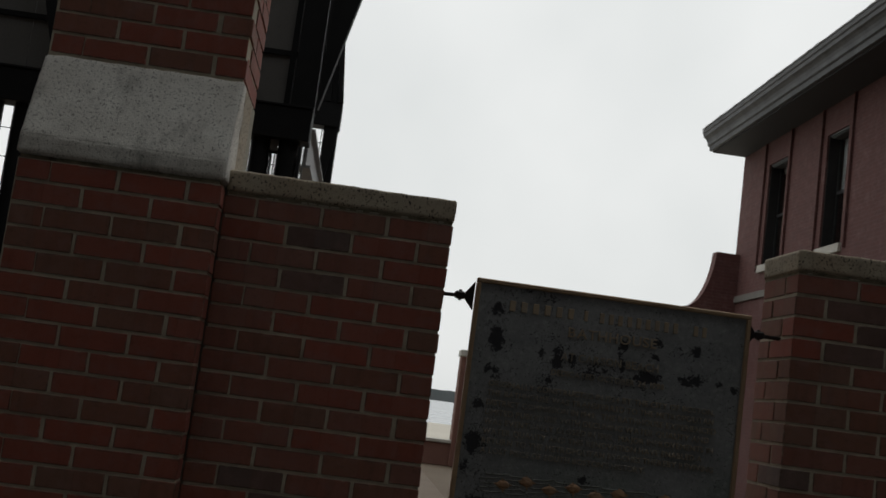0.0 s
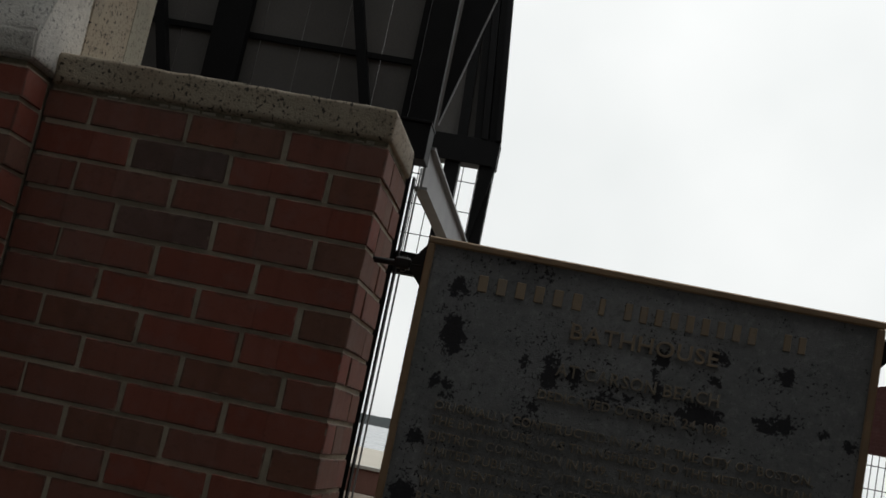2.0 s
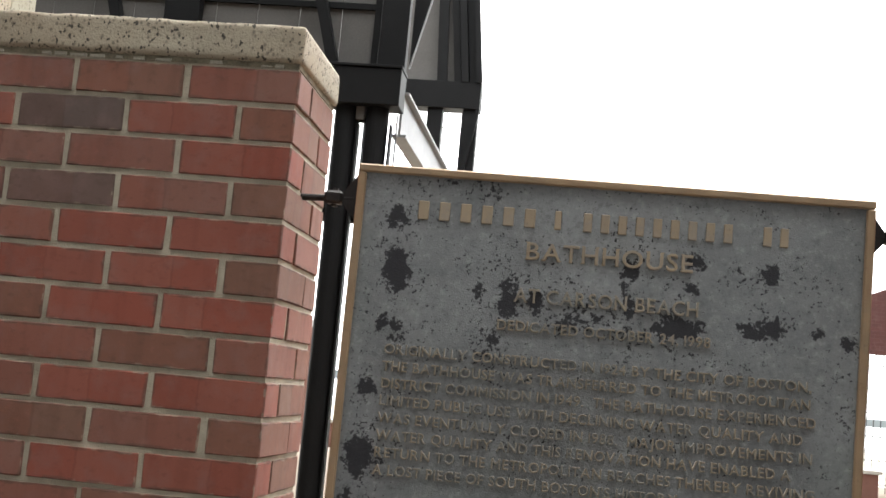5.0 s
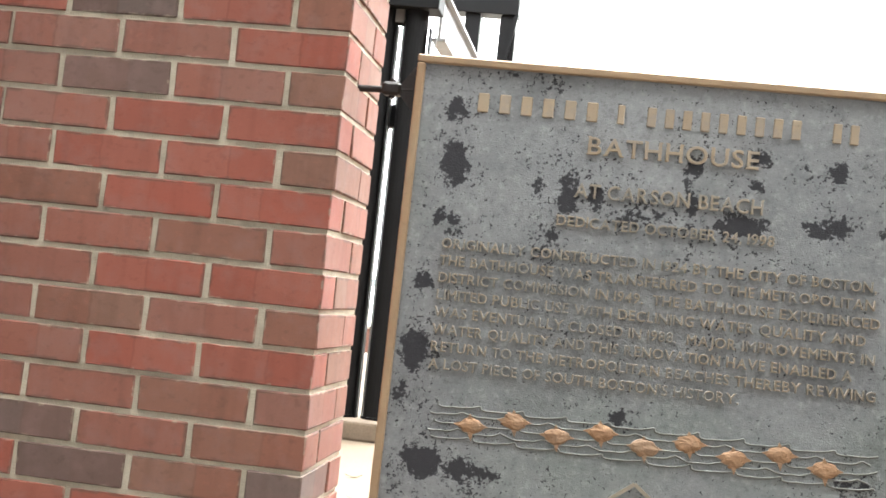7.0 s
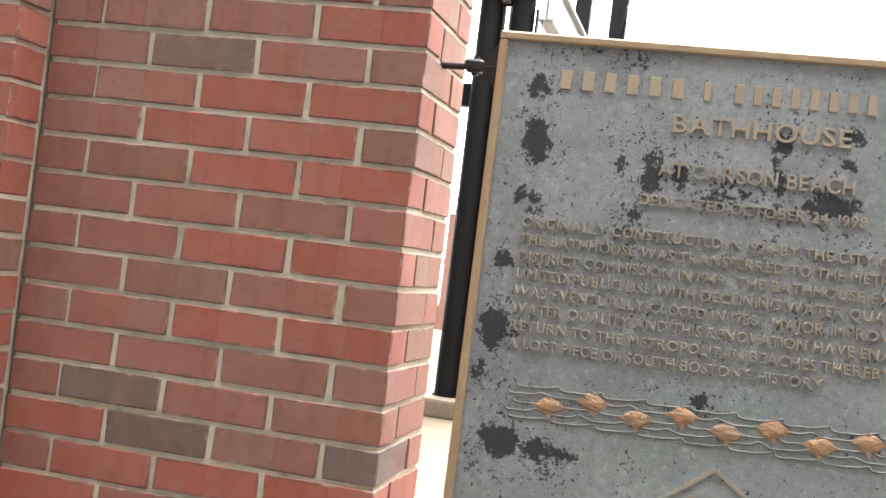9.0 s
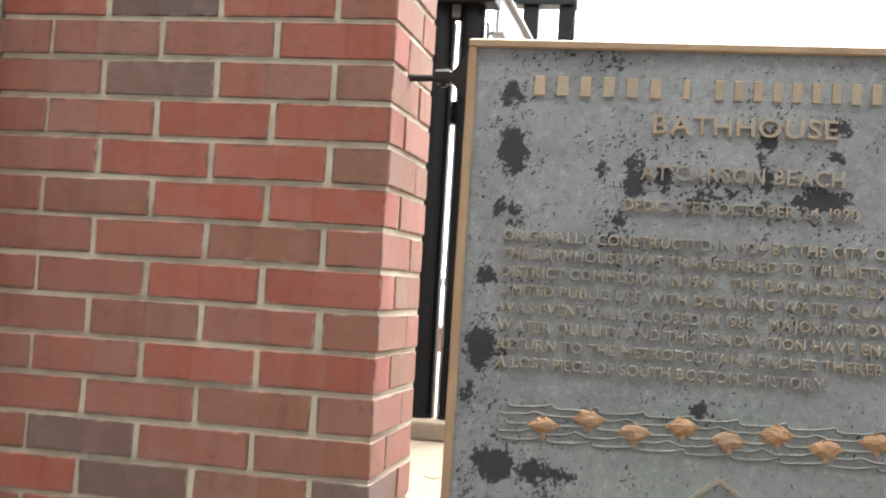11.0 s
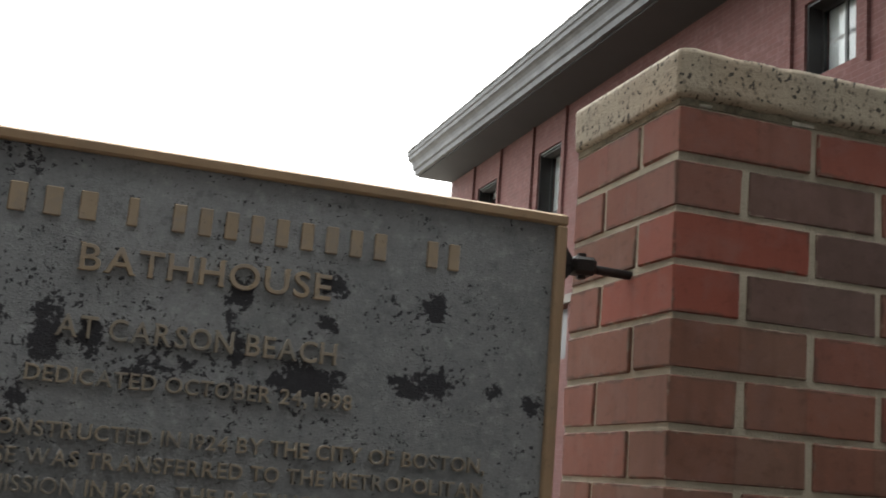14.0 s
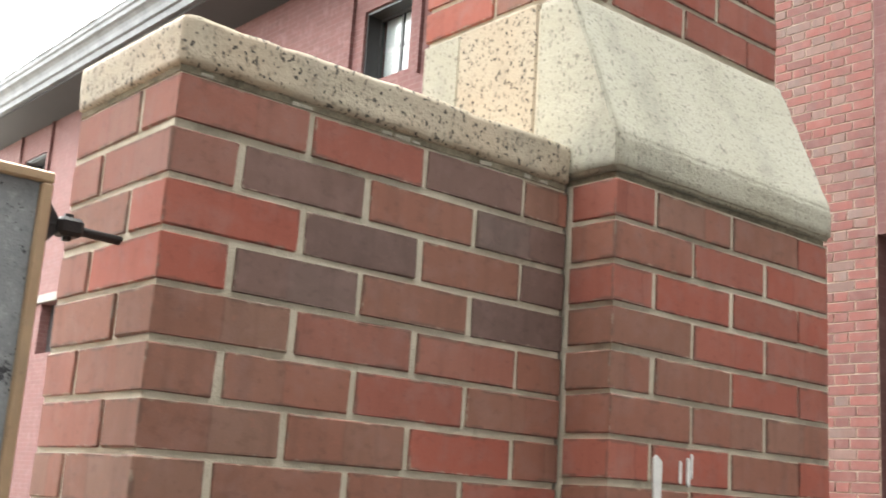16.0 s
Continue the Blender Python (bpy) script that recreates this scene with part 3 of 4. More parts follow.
def gate_pier(name, s, x0, tones, sides, label):
    """A wing wall with a granite cap and the taller pier it stands against. s: -1 runs to -x from x0, +1 to +x."""
    root = thing(name, (x0, 0.0, GROUND), label, "gate pier", "brick gate piers")
    base = -GROUND
    # mortar cores, set back behind the brick faces
    core = 0.0036
    def span(a, b):
        return (min(s * a, s * b), max(s * a, s * b))
    part("mortar", boxed(*span(core, 0.700), core, 0.305 - core, 0.0, TOP + base + 0.003), M_MORTAR, root)
    part("mortar", boxed(*span(0.7125, 1.315 - core), -0.1016 + core, 0.40, 0.0, TOP + base + 0.004), M_MORTAR, root)
    # mossy joint whose dark colour also paints the shadow line under the stone
    part("bed_joint", boxed(*span(0.7165, 1.307), -0.0935, 0.396, TOP + 0.0045 + base, TOP + 0.0155 + base), M_MOSS_SHADE, root, "dark bed joint, moss and painted shade")
    part("mortar", boxed(*span(0.7100, 1.315 - core), 0.012 + core, 0.40 - core, 2.31 + base, 3.3 + base), M_MORTAR, root)
    # the recessed sealant joint between wing and pier
    part("joint", boxed(*span(0.696, 0.7115), 0.010, 0.30, 0.0, 2.02 + base), M_SEAL, root, "weathered movement joint")
    for r in range(ROWS):
        z = TOP - 0.005 - (r + 0.5) * COURSE + base
        if z < 0.02:
            break
        row = tones[r] if r < len(tones) else "".join(tone() for _ in range(4))
        side = sides[r] if r < len(sides) else tone()
        odd = r % 2 == 0
        yc = BD / 2
        if odd:      # full bricks from the corner, a header to the side
            for i in range(3):
                lay(root, "long" if i else "corner", row[i], s * (LEN * (i + 0.5) if i else 0.0985), yc, z)
            lay(root, "half", row[3], s * (LEN * 3 + 0.049), yc, z)
            lay(root, "long", side, s * BD / 2, 0.1016 + BL / 2 + 0.005, z, True)
        else:        # half bricks from the corner, a full one to the side
            lay(root, "corner", row[0], s * BD / 2, 0.0985, z, True)
            for i in range(3):
                lay(root, "long", row[i + 1], s * (0.1016 + LEN * (i + 0.5)), yc, z)
            lay(root, "half", side, s * BD / 2, 0.2032 + 0.0505, z, True)
        # pier front and the short return beside the wing
        zp = z + 0.010
        yp = -0.1016 + BD / 2
        left = 0.708
        if not odd:
            for i in range(3):
                lay(root, "long", pier_tone(), s * (left + BL / 2 + LEN * i), yp, zp)
        else:
            lay(root, "half", pier_tone(), s * (left + 0.0472), yp, zp)
            for i in range(2):
                lay(root, "long", pier_tone(), s * (left + 0.1055 + BL / 2 + LEN * i), yp, zp)
            lay(root, "half", pier_tone(), s * (left + 0.1016 + LEN * 2 + 0.044), yp, zp)
    # brick shaft over the granite
    for r in range(14):
        z = 2.318 + (r + 0.5) * COURSE + base
        yp = 0.012 + BD / 2
        if r % 2:
            for i in range(3):
                lay(root, "long", pier_tone(), s * (0.7055 + LEN * (i + 0.5)), yp, z)
            lay(root, "long", pier_tone(), s * (0.7055 + BD / 2), 0.012 + 0.1016 + BL / 2 + 0.002, z, True)
            lay(root, "half", pier_tone(), s * (0.7055 + BD / 2), 0.012 + 0.3048 + 0.041, z, True)
        else:
            lay(root, "half", pier_tone(), s * (0.7055 + 0.0455), yp, z)
            for i in range(2):
                lay(root, "long", pier_tone(), s * (0.7055 + 0.1016 + LEN * (i + 0.5)), yp, z)
            lay(root, "half", pier_tone(), s * (0.7055 + 0.1016 + LEN * 2 + 0.044), yp, z)
            lay(root, "half", pier_tone(), s * (0.7055 + BD / 2), 0.012 + 0.1016 + 0.044, z, True)
            lay(root, "long", pier_tone(), s * (0.7055 + BD / 2), 0.012 + 0.2032 + BL / 2 - 0.004, z, True)
    # backs and outer ends
    for r in range(ROWS - 1):
        z = TOP - 0.005 - (r + 0.5) * COURSE + base
        off = 0.1016 if r % 2 else 0.0
        for i in range(3 if off else 2):
            lay(root, "long", tone(), s * (0.2032 - off + LEN * (i + 0.5)), 0.306 - BD / 2, z)
            lay(root, "long", tone(), s * (0.81 - off + LEN * (i + 0.5)), 0.40 - BD / 2, z + 0.010)
        for i in range(2):
            lay(root, "long", tone(), s * (1.315 - BD / 2), -0.002 + off + LEN * i + BL / 2, z + 0.010, True)
    for r in range(14):
        z = 2.318 + (r + 0.5) * COURSE + base
        off = 0.1016 if r % 2 else 0.0
        for i in range(2):
            lay(root, "long", tone(), s * (0.81 + off + LEN * i + BL / 2), 0.40 - BD / 2, z)
        lay(root, "long", tone(), s * (1.315 - BD / 2), 0.112 + off + BL / 2, z, True)
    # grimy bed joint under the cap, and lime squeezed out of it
    part("bed_joint", boxed(*span(0.002, 0.699), 0.0022, 0.3028, TOP - 0.0055 + base, TOP + 0.0045 + base), M_MOSS_SHADE, root, "dark bed joint, moss and painted shade")
    crumbs = random.Random(40 + s)
    at = 0.03
    while at < 0.66:
        w = crumbs.uniform(0.010, 0.034)
        bm = boxed(*span(at, at + w), 0.0004, 0.006, TOP - 0.0058 + base, TOP - 0.0058 + crumbs.uniform(0.004, 0.008) + base, 0.001)
        for v in bm.verts:
            v.co += Vector((crumbs.uniform(-1, 1), 0, crumbs.uniform(-1, 1))) * 0.0013
        part("lime_crumb", bm, M_CRUMB, root)
        at += w + crumbs.choice((0.006, 0.02, 0.07, 0.12))
    # granite cap of the wing, with a broken, rounded arris
    bm = boxed(*span(-0.004, 0.705), -0.005, 0.309, TOP + 0.004 + base, 2.031 + base, 0.008, 2)
    weathered(bm, 0.022, 0.0035, 3 + s)
    part("cap", bm, M_GRANITE, root, "speckled tan granite cap stone").modifiers.new("even_faces", "WEIGHTED_NORMAL")
    # sloping granite stone on the pier
    bm = bmesh.new()
    prism(bm, [(-0.107, 1.976 + base), (-0.107, 2.035 + base), (0.008, 2.312 + base), (0.088, 2.312 + base), (0.088, 1.976 + base)], "x", *span(0.702, 1.318))
    bmesh.ops.bevel(bm, geom=bm.edges[:], offset=0.007, segments=3, affect="EDGES")
    weathered(bm, 0.020, 0.0030, 8 + s)
    part("sloped_stone", bm, M_GRANITE3 if s < 0 else M_GRANITE2, root, "pale sloping granite stone with dark stains").modifiers.new("even_faces", "WEIGHTED_NORMAL")
    part("mortar", boxed(*span(0.7065, 1.3135), 0.05, 0.38, 1.98 + base, 2.3 + base), M_MORTAR, root)
    part("base_stone", boxed(*span(0.703, 1.317), 0.0895, 0.298, 1.976 + base, 2.312 + base, 0.003), M_GRANITE, root, "tan granite block")
    part("base_stone", boxed(*span(0.704, 1.316), 0.2995, 0.405, 1.976 + base, 2.311 + base, 0.003), M_GRANITE2, root)
    return root


W = 1.106
# side brick tones also stand in for how light falls on those faces
gate_pier("brick_gate_pier", -1, 0.0, LEFT_TONES, "BCBBCBCBBCBB", "red brick gate pier with stained granite caps, beside the plaque")
right_pier = gate_pier("brick_gate_pier", 1, W, RIGHT_TONES, "CCBCBCCB", "dark and red brick gate pier with pale granite caps")

# ---- the bronze plaque ----
PX0, PX1, PZ0, PZ1, PY = 0.101, 0.995, 0.86, 1.812, 0.088
plaque = thing("bronze_plaque", ((PX0 + PX1) / 2, PY, PZ0), "corroded grey bronze plaque with a golden border, held between brick piers", "plaque")


def on_plaque(name, bm, material, label=""):
    """A part given in world metres, moved under the plaque."""
    ob = part(name, bm, material, plaque, label)
    ob.matrix_parent_inverse = Matrix.Translation(plaque.location).inverted()
    return ob


on_plaque("plate", boxed(PX0 + 0.004, PX1 - 0.004, PY, PY + 0.022, PZ0 + 0.004, PZ1 - 0.004, 0.002), M_PATINA, "pitted grey-green plate with black patches")
bm = bmesh.new()
e, d0, d1 = 0.0145, PY - 0.009, PY + 0.024
for x0, x1, z0, z1 in ((PX0, PX1, PZ1 - e, PZ1), (PX0, PX1, PZ0, PZ0 + e), (PX0, PX0 + e, PZ0 + e, PZ1 - e), (PX1 - e, PX1, PZ0 + e, PZ1 - e)):
    box(bm, x0, x1, d0, d1, z0, z1, 0.0025)
on_plaque("border", bm, M_BORDER, "rubbed golden bronze border")


GLYPHS = {}
# where strokes end in a serif: (share of the letter's width, share of its height)
SERIFS = {"A": [(0.06, 0), (0.94, 0)], "B": [(0.06, 0), (0.06, 1)], "D": [(0.06, 0), (0.06, 1)], "E": [(0.08, 0), (0.08, 1)],
          "F": [(0.08, 0), (0.08, 1)], "H": [(0.06, 0), (0.06, 1), (0.94, 0), (0.94, 1)], "I": [(0.5, 0), (0.5, 1)],
          "J": [(0.8, 1)], "L": [(0.08, 0), (0.08, 1)], "M": [(0.05, 0), (0.95, 0), (0.12, 1), (0.88, 1)],
          "N": [(0.06, 0), (0.06, 1), (0.94, 1)], "P": [(0.08, 0), (0.08, 1)], "R": [(0.07, 0), (0.07, 1), (0.95, 0)],
          "T": [(0.5, 0)], "U": [(0.06, 1), (0.94, 1)], "V": [(0.06, 1), (0.94, 1)], "W": [(0.04, 1), (0.96, 1)],
          "X": [(0.07, 0), (0.93, 0), (0.07, 1), (0.93, 1)], "Y": [(0.07, 1), (0.93, 1), (0.5, 0)], "1": [(0.6, 0)]}


def glyph(ch):
    """One raised letter with its serifs: mesh and width, in units of the type size."""
    if ch not in GLYPHS:
        cu = bpy.data.curves.new("letter", "FONT")
        cu.body = ch
        cu.extrude, cu.bevel_depth, cu.offset, cu.resolution_u = 0.10, 0.015, -0.004, 4
        tmp = new("letter", cu)
        me = bpy.data.meshes.new_from_object(tmp.evaluated_get(bpy.context.evaluated_depsgraph_get()))
        bpy.data.objects.remove(tmp)
        lo = min(v.co.x for v in me.vertices)
        wide = max(v.co.x for v in me.vertices) - lo
        bm = bmesh.new()
        bm.from_mesh(me)
        for v in bm.verts:
            v.co.x -= lo
        for u, h in SERIFS.get(ch, ()):
            x, z = u * wide, 0.715 * h
            a, c = (0.0, 0.030) if h == 0 else (-0.030, 0.0)
            box(bm, x - 0.065, x + 0.065, z + a, z + c, -0.10, 0.108)
        lo = min(v.co.x for v in bm.verts)
        wide = max(v.co.x for v in bm.verts) - lo - (0.05 if ch in "ATVWY" else 0.0)
        for v in bm.verts:
            v.co.x -= lo + (0.025 if ch in "ATVWY" else 0.0)
        bm.to_mesh(me)
        bm.free()
        GLYPHS[ch] = (me, wide)
    return GLYPHS[ch]


def lettering(text, x0, x1, z, height, material, name="text_line"):
    """A line of raised letters from x0 to x1 with its foot at z."""
    bm = bmesh.new()
    pen = 0.0
    for ch in text:
        if ch == " ":
            pen += 0.30
            continue
        me, wide = glyph(ch)
        first = len(bm.verts)
        bm.from_mesh(me)
        bm.verts.ensure_lookup_table()
        for v in bm.verts[first:]:
            v.co.x += pen
        pen += wide + 0.10
    total = pen - 0.10
    for v in bm.verts:
        v.co = Vector((x0 + v.co.x / total * (x1 - x0), PY - v.co.z * 0.044 + 0.0002, z + v.co.y / 0.729 * height))
    return on_plaque(name, bm, material)


# a name, given as plain bars
for x0, x1, count in ((0.214, 0.440, 6), (0.455, 0.478, 1), (0.505, 0.775, 9), (0.812, 0.868, 2)):
    step = (x1 - x0) / count
    for i in range(count):
        bm = boxed(x0 + step * i, x0 + step * (i + 0.50), PY - 0.0035, PY + 0.001, 1.7205, 1.7535, 0.0012)
        on_plaque("name_bar", bm, M_TITLE)
lettering("BATHHOUSE", 0.409, 0.697, 1.6645, 0.0315, M_TITLE)
lettering("AT CARSON BEACH", 0.396, 0.712, 1.5895, 0.0255, M_LETTER)
lettering("DEDICATED OCTOBER 24, 1998", 0.370, 0.735, 1.5385, 0.0185, M_LETTER)
BODY = [("ORIGINALLY CONSTRUCTED IN 1924 BY THE CITY OF BOSTON,", 0.906), ("THE BATHHOUSE WAS TRANSFERRED TO THE METROPOLITAN", 0.906),
        ("DISTRICT COMMISSION IN 1949.  THE BATHHOUSE EXPERIENCED", 0.916), ("LIMITED PUBLIC USE WITH DECLINING WATER QUALITY AND", 0.896),
        ("WAS EVENTUALLY CLOSED IN 1988.  MAJOR IMPROVEMENTS IN", 0.914), ("WATER QUALITY AND THIS RENOVATION HAVE ENABLED A", 0.880),
        ("RETURN TO THE METROPOLITAN BEACHES THEREBY REVIVING", 0.920), ("A LOST PIECE OF SOUTH BOSTON'S HISTORY.", 0.703)]
for i, (line, right) in enumerate(BODY):
    lettering(line, 0.178, right, 1.4795 - 0.0298 * i, 0.0178, M_LETTER)


def wave_line(z0, amp, phase, x0, x1, curl):
    """One raised ripple across the plaque, some with curling crests."""
    cu = bpy.data.curves.new("wave", "CURVE")
    cu.dimensions = "3D"
    cu.bevel_depth, cu.bevel_resolution = 0.0017, 1
    sp = cu.splines.new("POLY")
    count = 320
    sp.points.add(count - 1)
    for i, p in enumerate(sp.points):
        x = x0 + (x1 - x0) * i / (count - 1)
        u = (x - x0) / 0.0737 * math.tau + phase
        grow = 0.75 + 0.5 * noise.noise((x * 9, z0 * 40, 1.0))
        z = z0 + amp * grow * (1.1 - 2.2 * abs(math.sin(u / 2)) ** 0.8 + 0.25 * math.sin(2 * u + 0.8))
        if curl:
            x += 0.012 * max(0.0, math.cos(u)) ** 2
        p.co = (x, PY - 0.0010, z, 1)
    tmp = new("wave", cu)
    me = bpy.data.meshes.new_from_object(tmp.evaluated_get(bpy.context.evaluated_depsgraph_get()))
    bpy.data.objects.remove(tmp)
    me.materials.clear()
    me.materials.append(M_WAVE)
    ob = new("wave", me)
    ob.parent = plaque
    ob.matrix_parent_inverse = Matrix.Translation(plaque.location).inverted()


for z0, phase, curl in ((1.211, 0.2, True), (1.198, 1.5, False), (1.183, 0.5, True), (1.169, 2.0, False), (1.157, 0.9, True)):
    wave_line(z0, 0.0042, phase, 0.190, 0.922, curl)


def crab(x, z):
    """A round horseshoe crab in relief: worn domed shell, side spikes, tail."""
    bm = bmesh.new()
    bmesh.ops.create_uvsphere(bm, u_segments=24, v_segments=12, radius=1.0, matrix=Matrix.Rotation(math.pi / 2, 4, "X"))
    for v in bm.verts:
        k = 1 + 0.22 * noise.noise((v.co.x * 1.7 + x * 50, v.co.z * 1.7, 0.5)) + 0.10 * noise.noise((v.co.x * 5 + x * 50, v.co.z * 5, 2.5))
        v.co = Vector((x + v.co.x * 0.0215 * k, PY + v.co.y * 0.0058 * k, z + v.co.z * 0.0150 * k))
    for sx in (-1, 1):
        prism(bm, [(x + sx * 0.012, z + 0.008), (x + sx * 0.0300, z + 0.001), (x + sx * 0.012, z - 0.006)], "y", PY - 0.0030, PY + 0.001)
    prism(bm, [(x - 0.004, z - 0.011), (x + 0.006, z - 0.011), (x + 0.003, z - 0.0260)], "y", PY - 0.0032, PY + 0.001)
    prism(bm, [(x - 0.006, z + 0.011), (x + 0.004, z + 0.011), (x - 0.003, z + 0.0210)], "y", PY - 0.0028, PY + 0.001)
    on_plaque("crab_relief", bm, M_FISH, "copper-coloured horseshoe crab in relief")


for i in range(9):
    crab(0.262 + 0.0737 * i, 1.180 + (0.016 if i in (1, 3, 5, 7) else 0.0))
# emblem at the foot, drawn as a plain lozenge
bm = bmesh.new()
for a, b in (((0.465, 1.055), (0.5475, 1.118)), ((0.5475, 1.118), (0.63, 1.055)), ((0.63, 1.055), (0.5475, 0.992)), ((0.5475, 0.992), (0.465, 1.055))):
    bar(bm, (a[0], PY - 0.001, a[1]), (b[0], PY - 0.001, b[1]), 0.006, 0.006)
for k in range(3):
    box(bm, 0.508 + k * 0.028, 0.526 + k * 0.028, PY - 0.003, PY + 0.001, 1.042, 1.070)
on_plaque("emblem", bm, M_LETTER, "raised golden lozenge emblem")


def wall_bracket(s, xe, xw):
    """Clamp arm from the plaque's corner xe to the pier face xw."""
    root = thing("wall_bracket", (xw, 0.118, 1.75), "dark iron arm clamping the plaque to the brick pier", "bracket", "plaque brackets")
    inv = Matrix.Translation(root.location).inverted()

    def put(name, bm, label=""):
        ob = part(name, bm, M_IRON, root, label)
        ob.matrix_parent_inverse = inv
    put("arm", rod(bmesh.new(), (xe + s * 0.005, 0.118, 1.752), (xw + s * 0.03, 0.118, 1.748), 0.0062, 12))
    bm = bmesh.new()
    box(bm, min(xe + s * 0.026, xe + s * 0.060), max(xe + s * 0.026, xe + s * 0.060), 0.104, 0.132, 1.740, 1.764, 0.005)
    put("clamp", bm)
    bm = bmesh.new()
    rod(bm, (xe + s * 0.042, 0.118, 1.735), (xe + s * 0.042, 0.118, 1.769), 0.0062, 6)
    put("bolt", bm)
    bm = bmesh.new()
    prism(bm, [(xe - s * 0.002, 1.802), (xe + s * 0.030, 1.757), (xe + s * 0.030, 1.745), (xe - s * 0.002, 1.708)], "y", 0.1125, 0.1235)
    put("gusset", bm)


wall_bracket(-1, PX0, 0.0)
wall_bracket(1, PX1, W)

# the plaque hangs a little down to one side
plaque.matrix_basis = pose((PX0 + PX1) / 2, PY, PZ0 - 0.002, 0, 0.25, 0)

# ---- steel canopy beyond the piers ----
CY, DECK = 6.68, 0.39
kerb = part("kerb", boxed(-8.2, 0.9, 6.53, 15.2, GROUND, DECK, 0.02, 2), M_KERB)
tagged(kerb, "low buff stone plinth under the steel canopy", "plinth", kind="structure")
canopy = thing("steel_canopy", (-1.0, CY, DECK), "black steel canopy frame with grey panels on paired columns", "canopy")
cinv = Matrix.Translation(canopy.location).inverted()


def on_canopy(name, bm, material=None, label=""):
    ob = part(name, bm, material or M_STEEL, canopy, label)
    ob.matrix_parent_inverse = cinv
    return ob


for x in (-1.36, -1.113, -1.80, -3.47, -3.75, -5.89):
    bm = rod(bmesh.new(), (x, CY + 0.15, DECK), (x, CY + 0.15, 3.53), 0.090, 24)
    rod(bm, (x, CY + 0.15, DECK), (x, CY + 0.15, DECK + 0.018), 0.105, 24)
    on_canopy("column", bm, None, "round black steel column")
on_canopy("beam", boxed(-7.1, -0.931, CY, CY + 0.28, 3.53, 3.822, 0.006), None, "deep black box beam")
on_canopy("beam_lip", boxed(-7.1, -0.925, CY - 0.014, CY + 0.29, 3.824, 3.845, 0.003))
on_canopy("tie", boxed(-1.94, -0.643, CY + 0.27, CY + 0.40, 2.644, 2.82, 0.004))
on_canopy("lug", boxed(-1.272, -1.205, CY + 0.08, CY + 0.17, 3.425, 3.528, 0.004), M_PANEL, "grey steel lug under the beam")
bm = rod(bmesh.new(), (-1.275, CY + 0.12, 3.425), (-1.20, CY + 0.12, 3.425), 0.022, 12)
on_canopy("lug_pin", bm)
for x in (-1.245, -0.985):
    on_canopy("corner_trim", boxed(x, x + 0.014, CY + 0.285, CY + 0.30, DECK, 3.525), M_STEEL2, "pale metal corner strip")
    on_canopy("flat", boxed(x - 0.019, x - 0.004, CY + 0.10, CY + 0.19, DECK, 3.40), None, "slim black flat bar")
# pale side beam running back: web and two flanges
bm = boxed(-0.970, -0.947, CY + 0.31, 13.85, 3.375, 3.695)
box(bm, -1.014, -0.902, CY + 0.31, 13.85, 3.695, 3.718)
box(bm, -1.014, -0.902, CY + 0.31, 13.85, 3.352, 3.375)
on_canopy("side_beam", bm, M_STEEL2, "pale grey steel side beam")


def panels(x0, x1, y, levels, pitch):
    """Standing grey panels with thin gaps that let the sky through."""
    n = max(1, round((x1 - x0) / pitch))
    step = (x1 - x0) / n
    for i in range(n):
        for a, b in zip(levels, levels[1:]):
            on_canopy("panel", boxed(x0 + step * i + 0.0032, x0 + step * (i + 1) - 0.0032, y, y + 0.03, a + 0.003, b - 0.003), M_PANEL)
    for z in levels[1:-1]:
        on_canopy("rail", boxed(x0, x1, y - 0.03, y - 0.002, z - 0.024, z + 0.024))


def post(x, y, z0, z1, w, x_top=None, deep=0.05):
    t = x if x_top is None else x_top
    on_canopy("post", prism(bmesh.new(), [(x - w / 2, z0), (x + w / 2, z0), (t + w / 2, z1), (t - w / 2, z1)], "y", y - deep, y + deep))


panels(-7.0, -1.146, CY + 0.22, (3.845, 4.365, 5.25, 6.22), 0.346)
post(-1.037, CY + 0.14, 3.845, 6.22, 0.218)
post(-1.19, CY + 0.19, 3.845, 6.22, 0.055, None, 0.02)
post(-2.76, CY + 0.12, 3.845, 6.22, 0.286)
post(-4.856, CY + 0.12, 3.845, 6.22, 0.286)
post(-1.49, CY + 0.07, 3.845, 5.99, 0.086, -2.085)
post(-3.207, CY + 0.07, 3.845, 5.99, 0.086, -3.80)
# far frame
FY = 13.9
on_canopy("beam", boxed(-4.3, -0.984, FY, FY + 0.32, 5.311, 5.695, 0.006), None, "deep black box beam")
for x in (-1.112, -1.614, -3.41):
    on_canopy("column", boxed(x - 0.107, x + 0.107, FY + 0.05, FY + 0.26, DECK, 5.309))
panels(-2.148, -1.294, FY + 0.16, (5.695, 8.15, 10.29), 0.875)
for off, w, y in ((-0.148, 0.10, 0.10), (-0.038, 0.10, 0.04), (0.072, 0.09, 0.09), (0.161, 0.08, 0.02)):
    post(-1.176 + off, FY + y, 5.695, 10.29, w, -1.678 + off, 0.06)
on_canopy("back_plate", prism(bmesh.new(), [(-1.37, 5.695), (-0.985, 5.695), (-1.487, 10.29), (-1.872, 10.29)], "y", FY + 0.17, FY + 0.19))
post(-1.55, FY + 0.06, 5.695, 10.29, 0.139, -1.806)
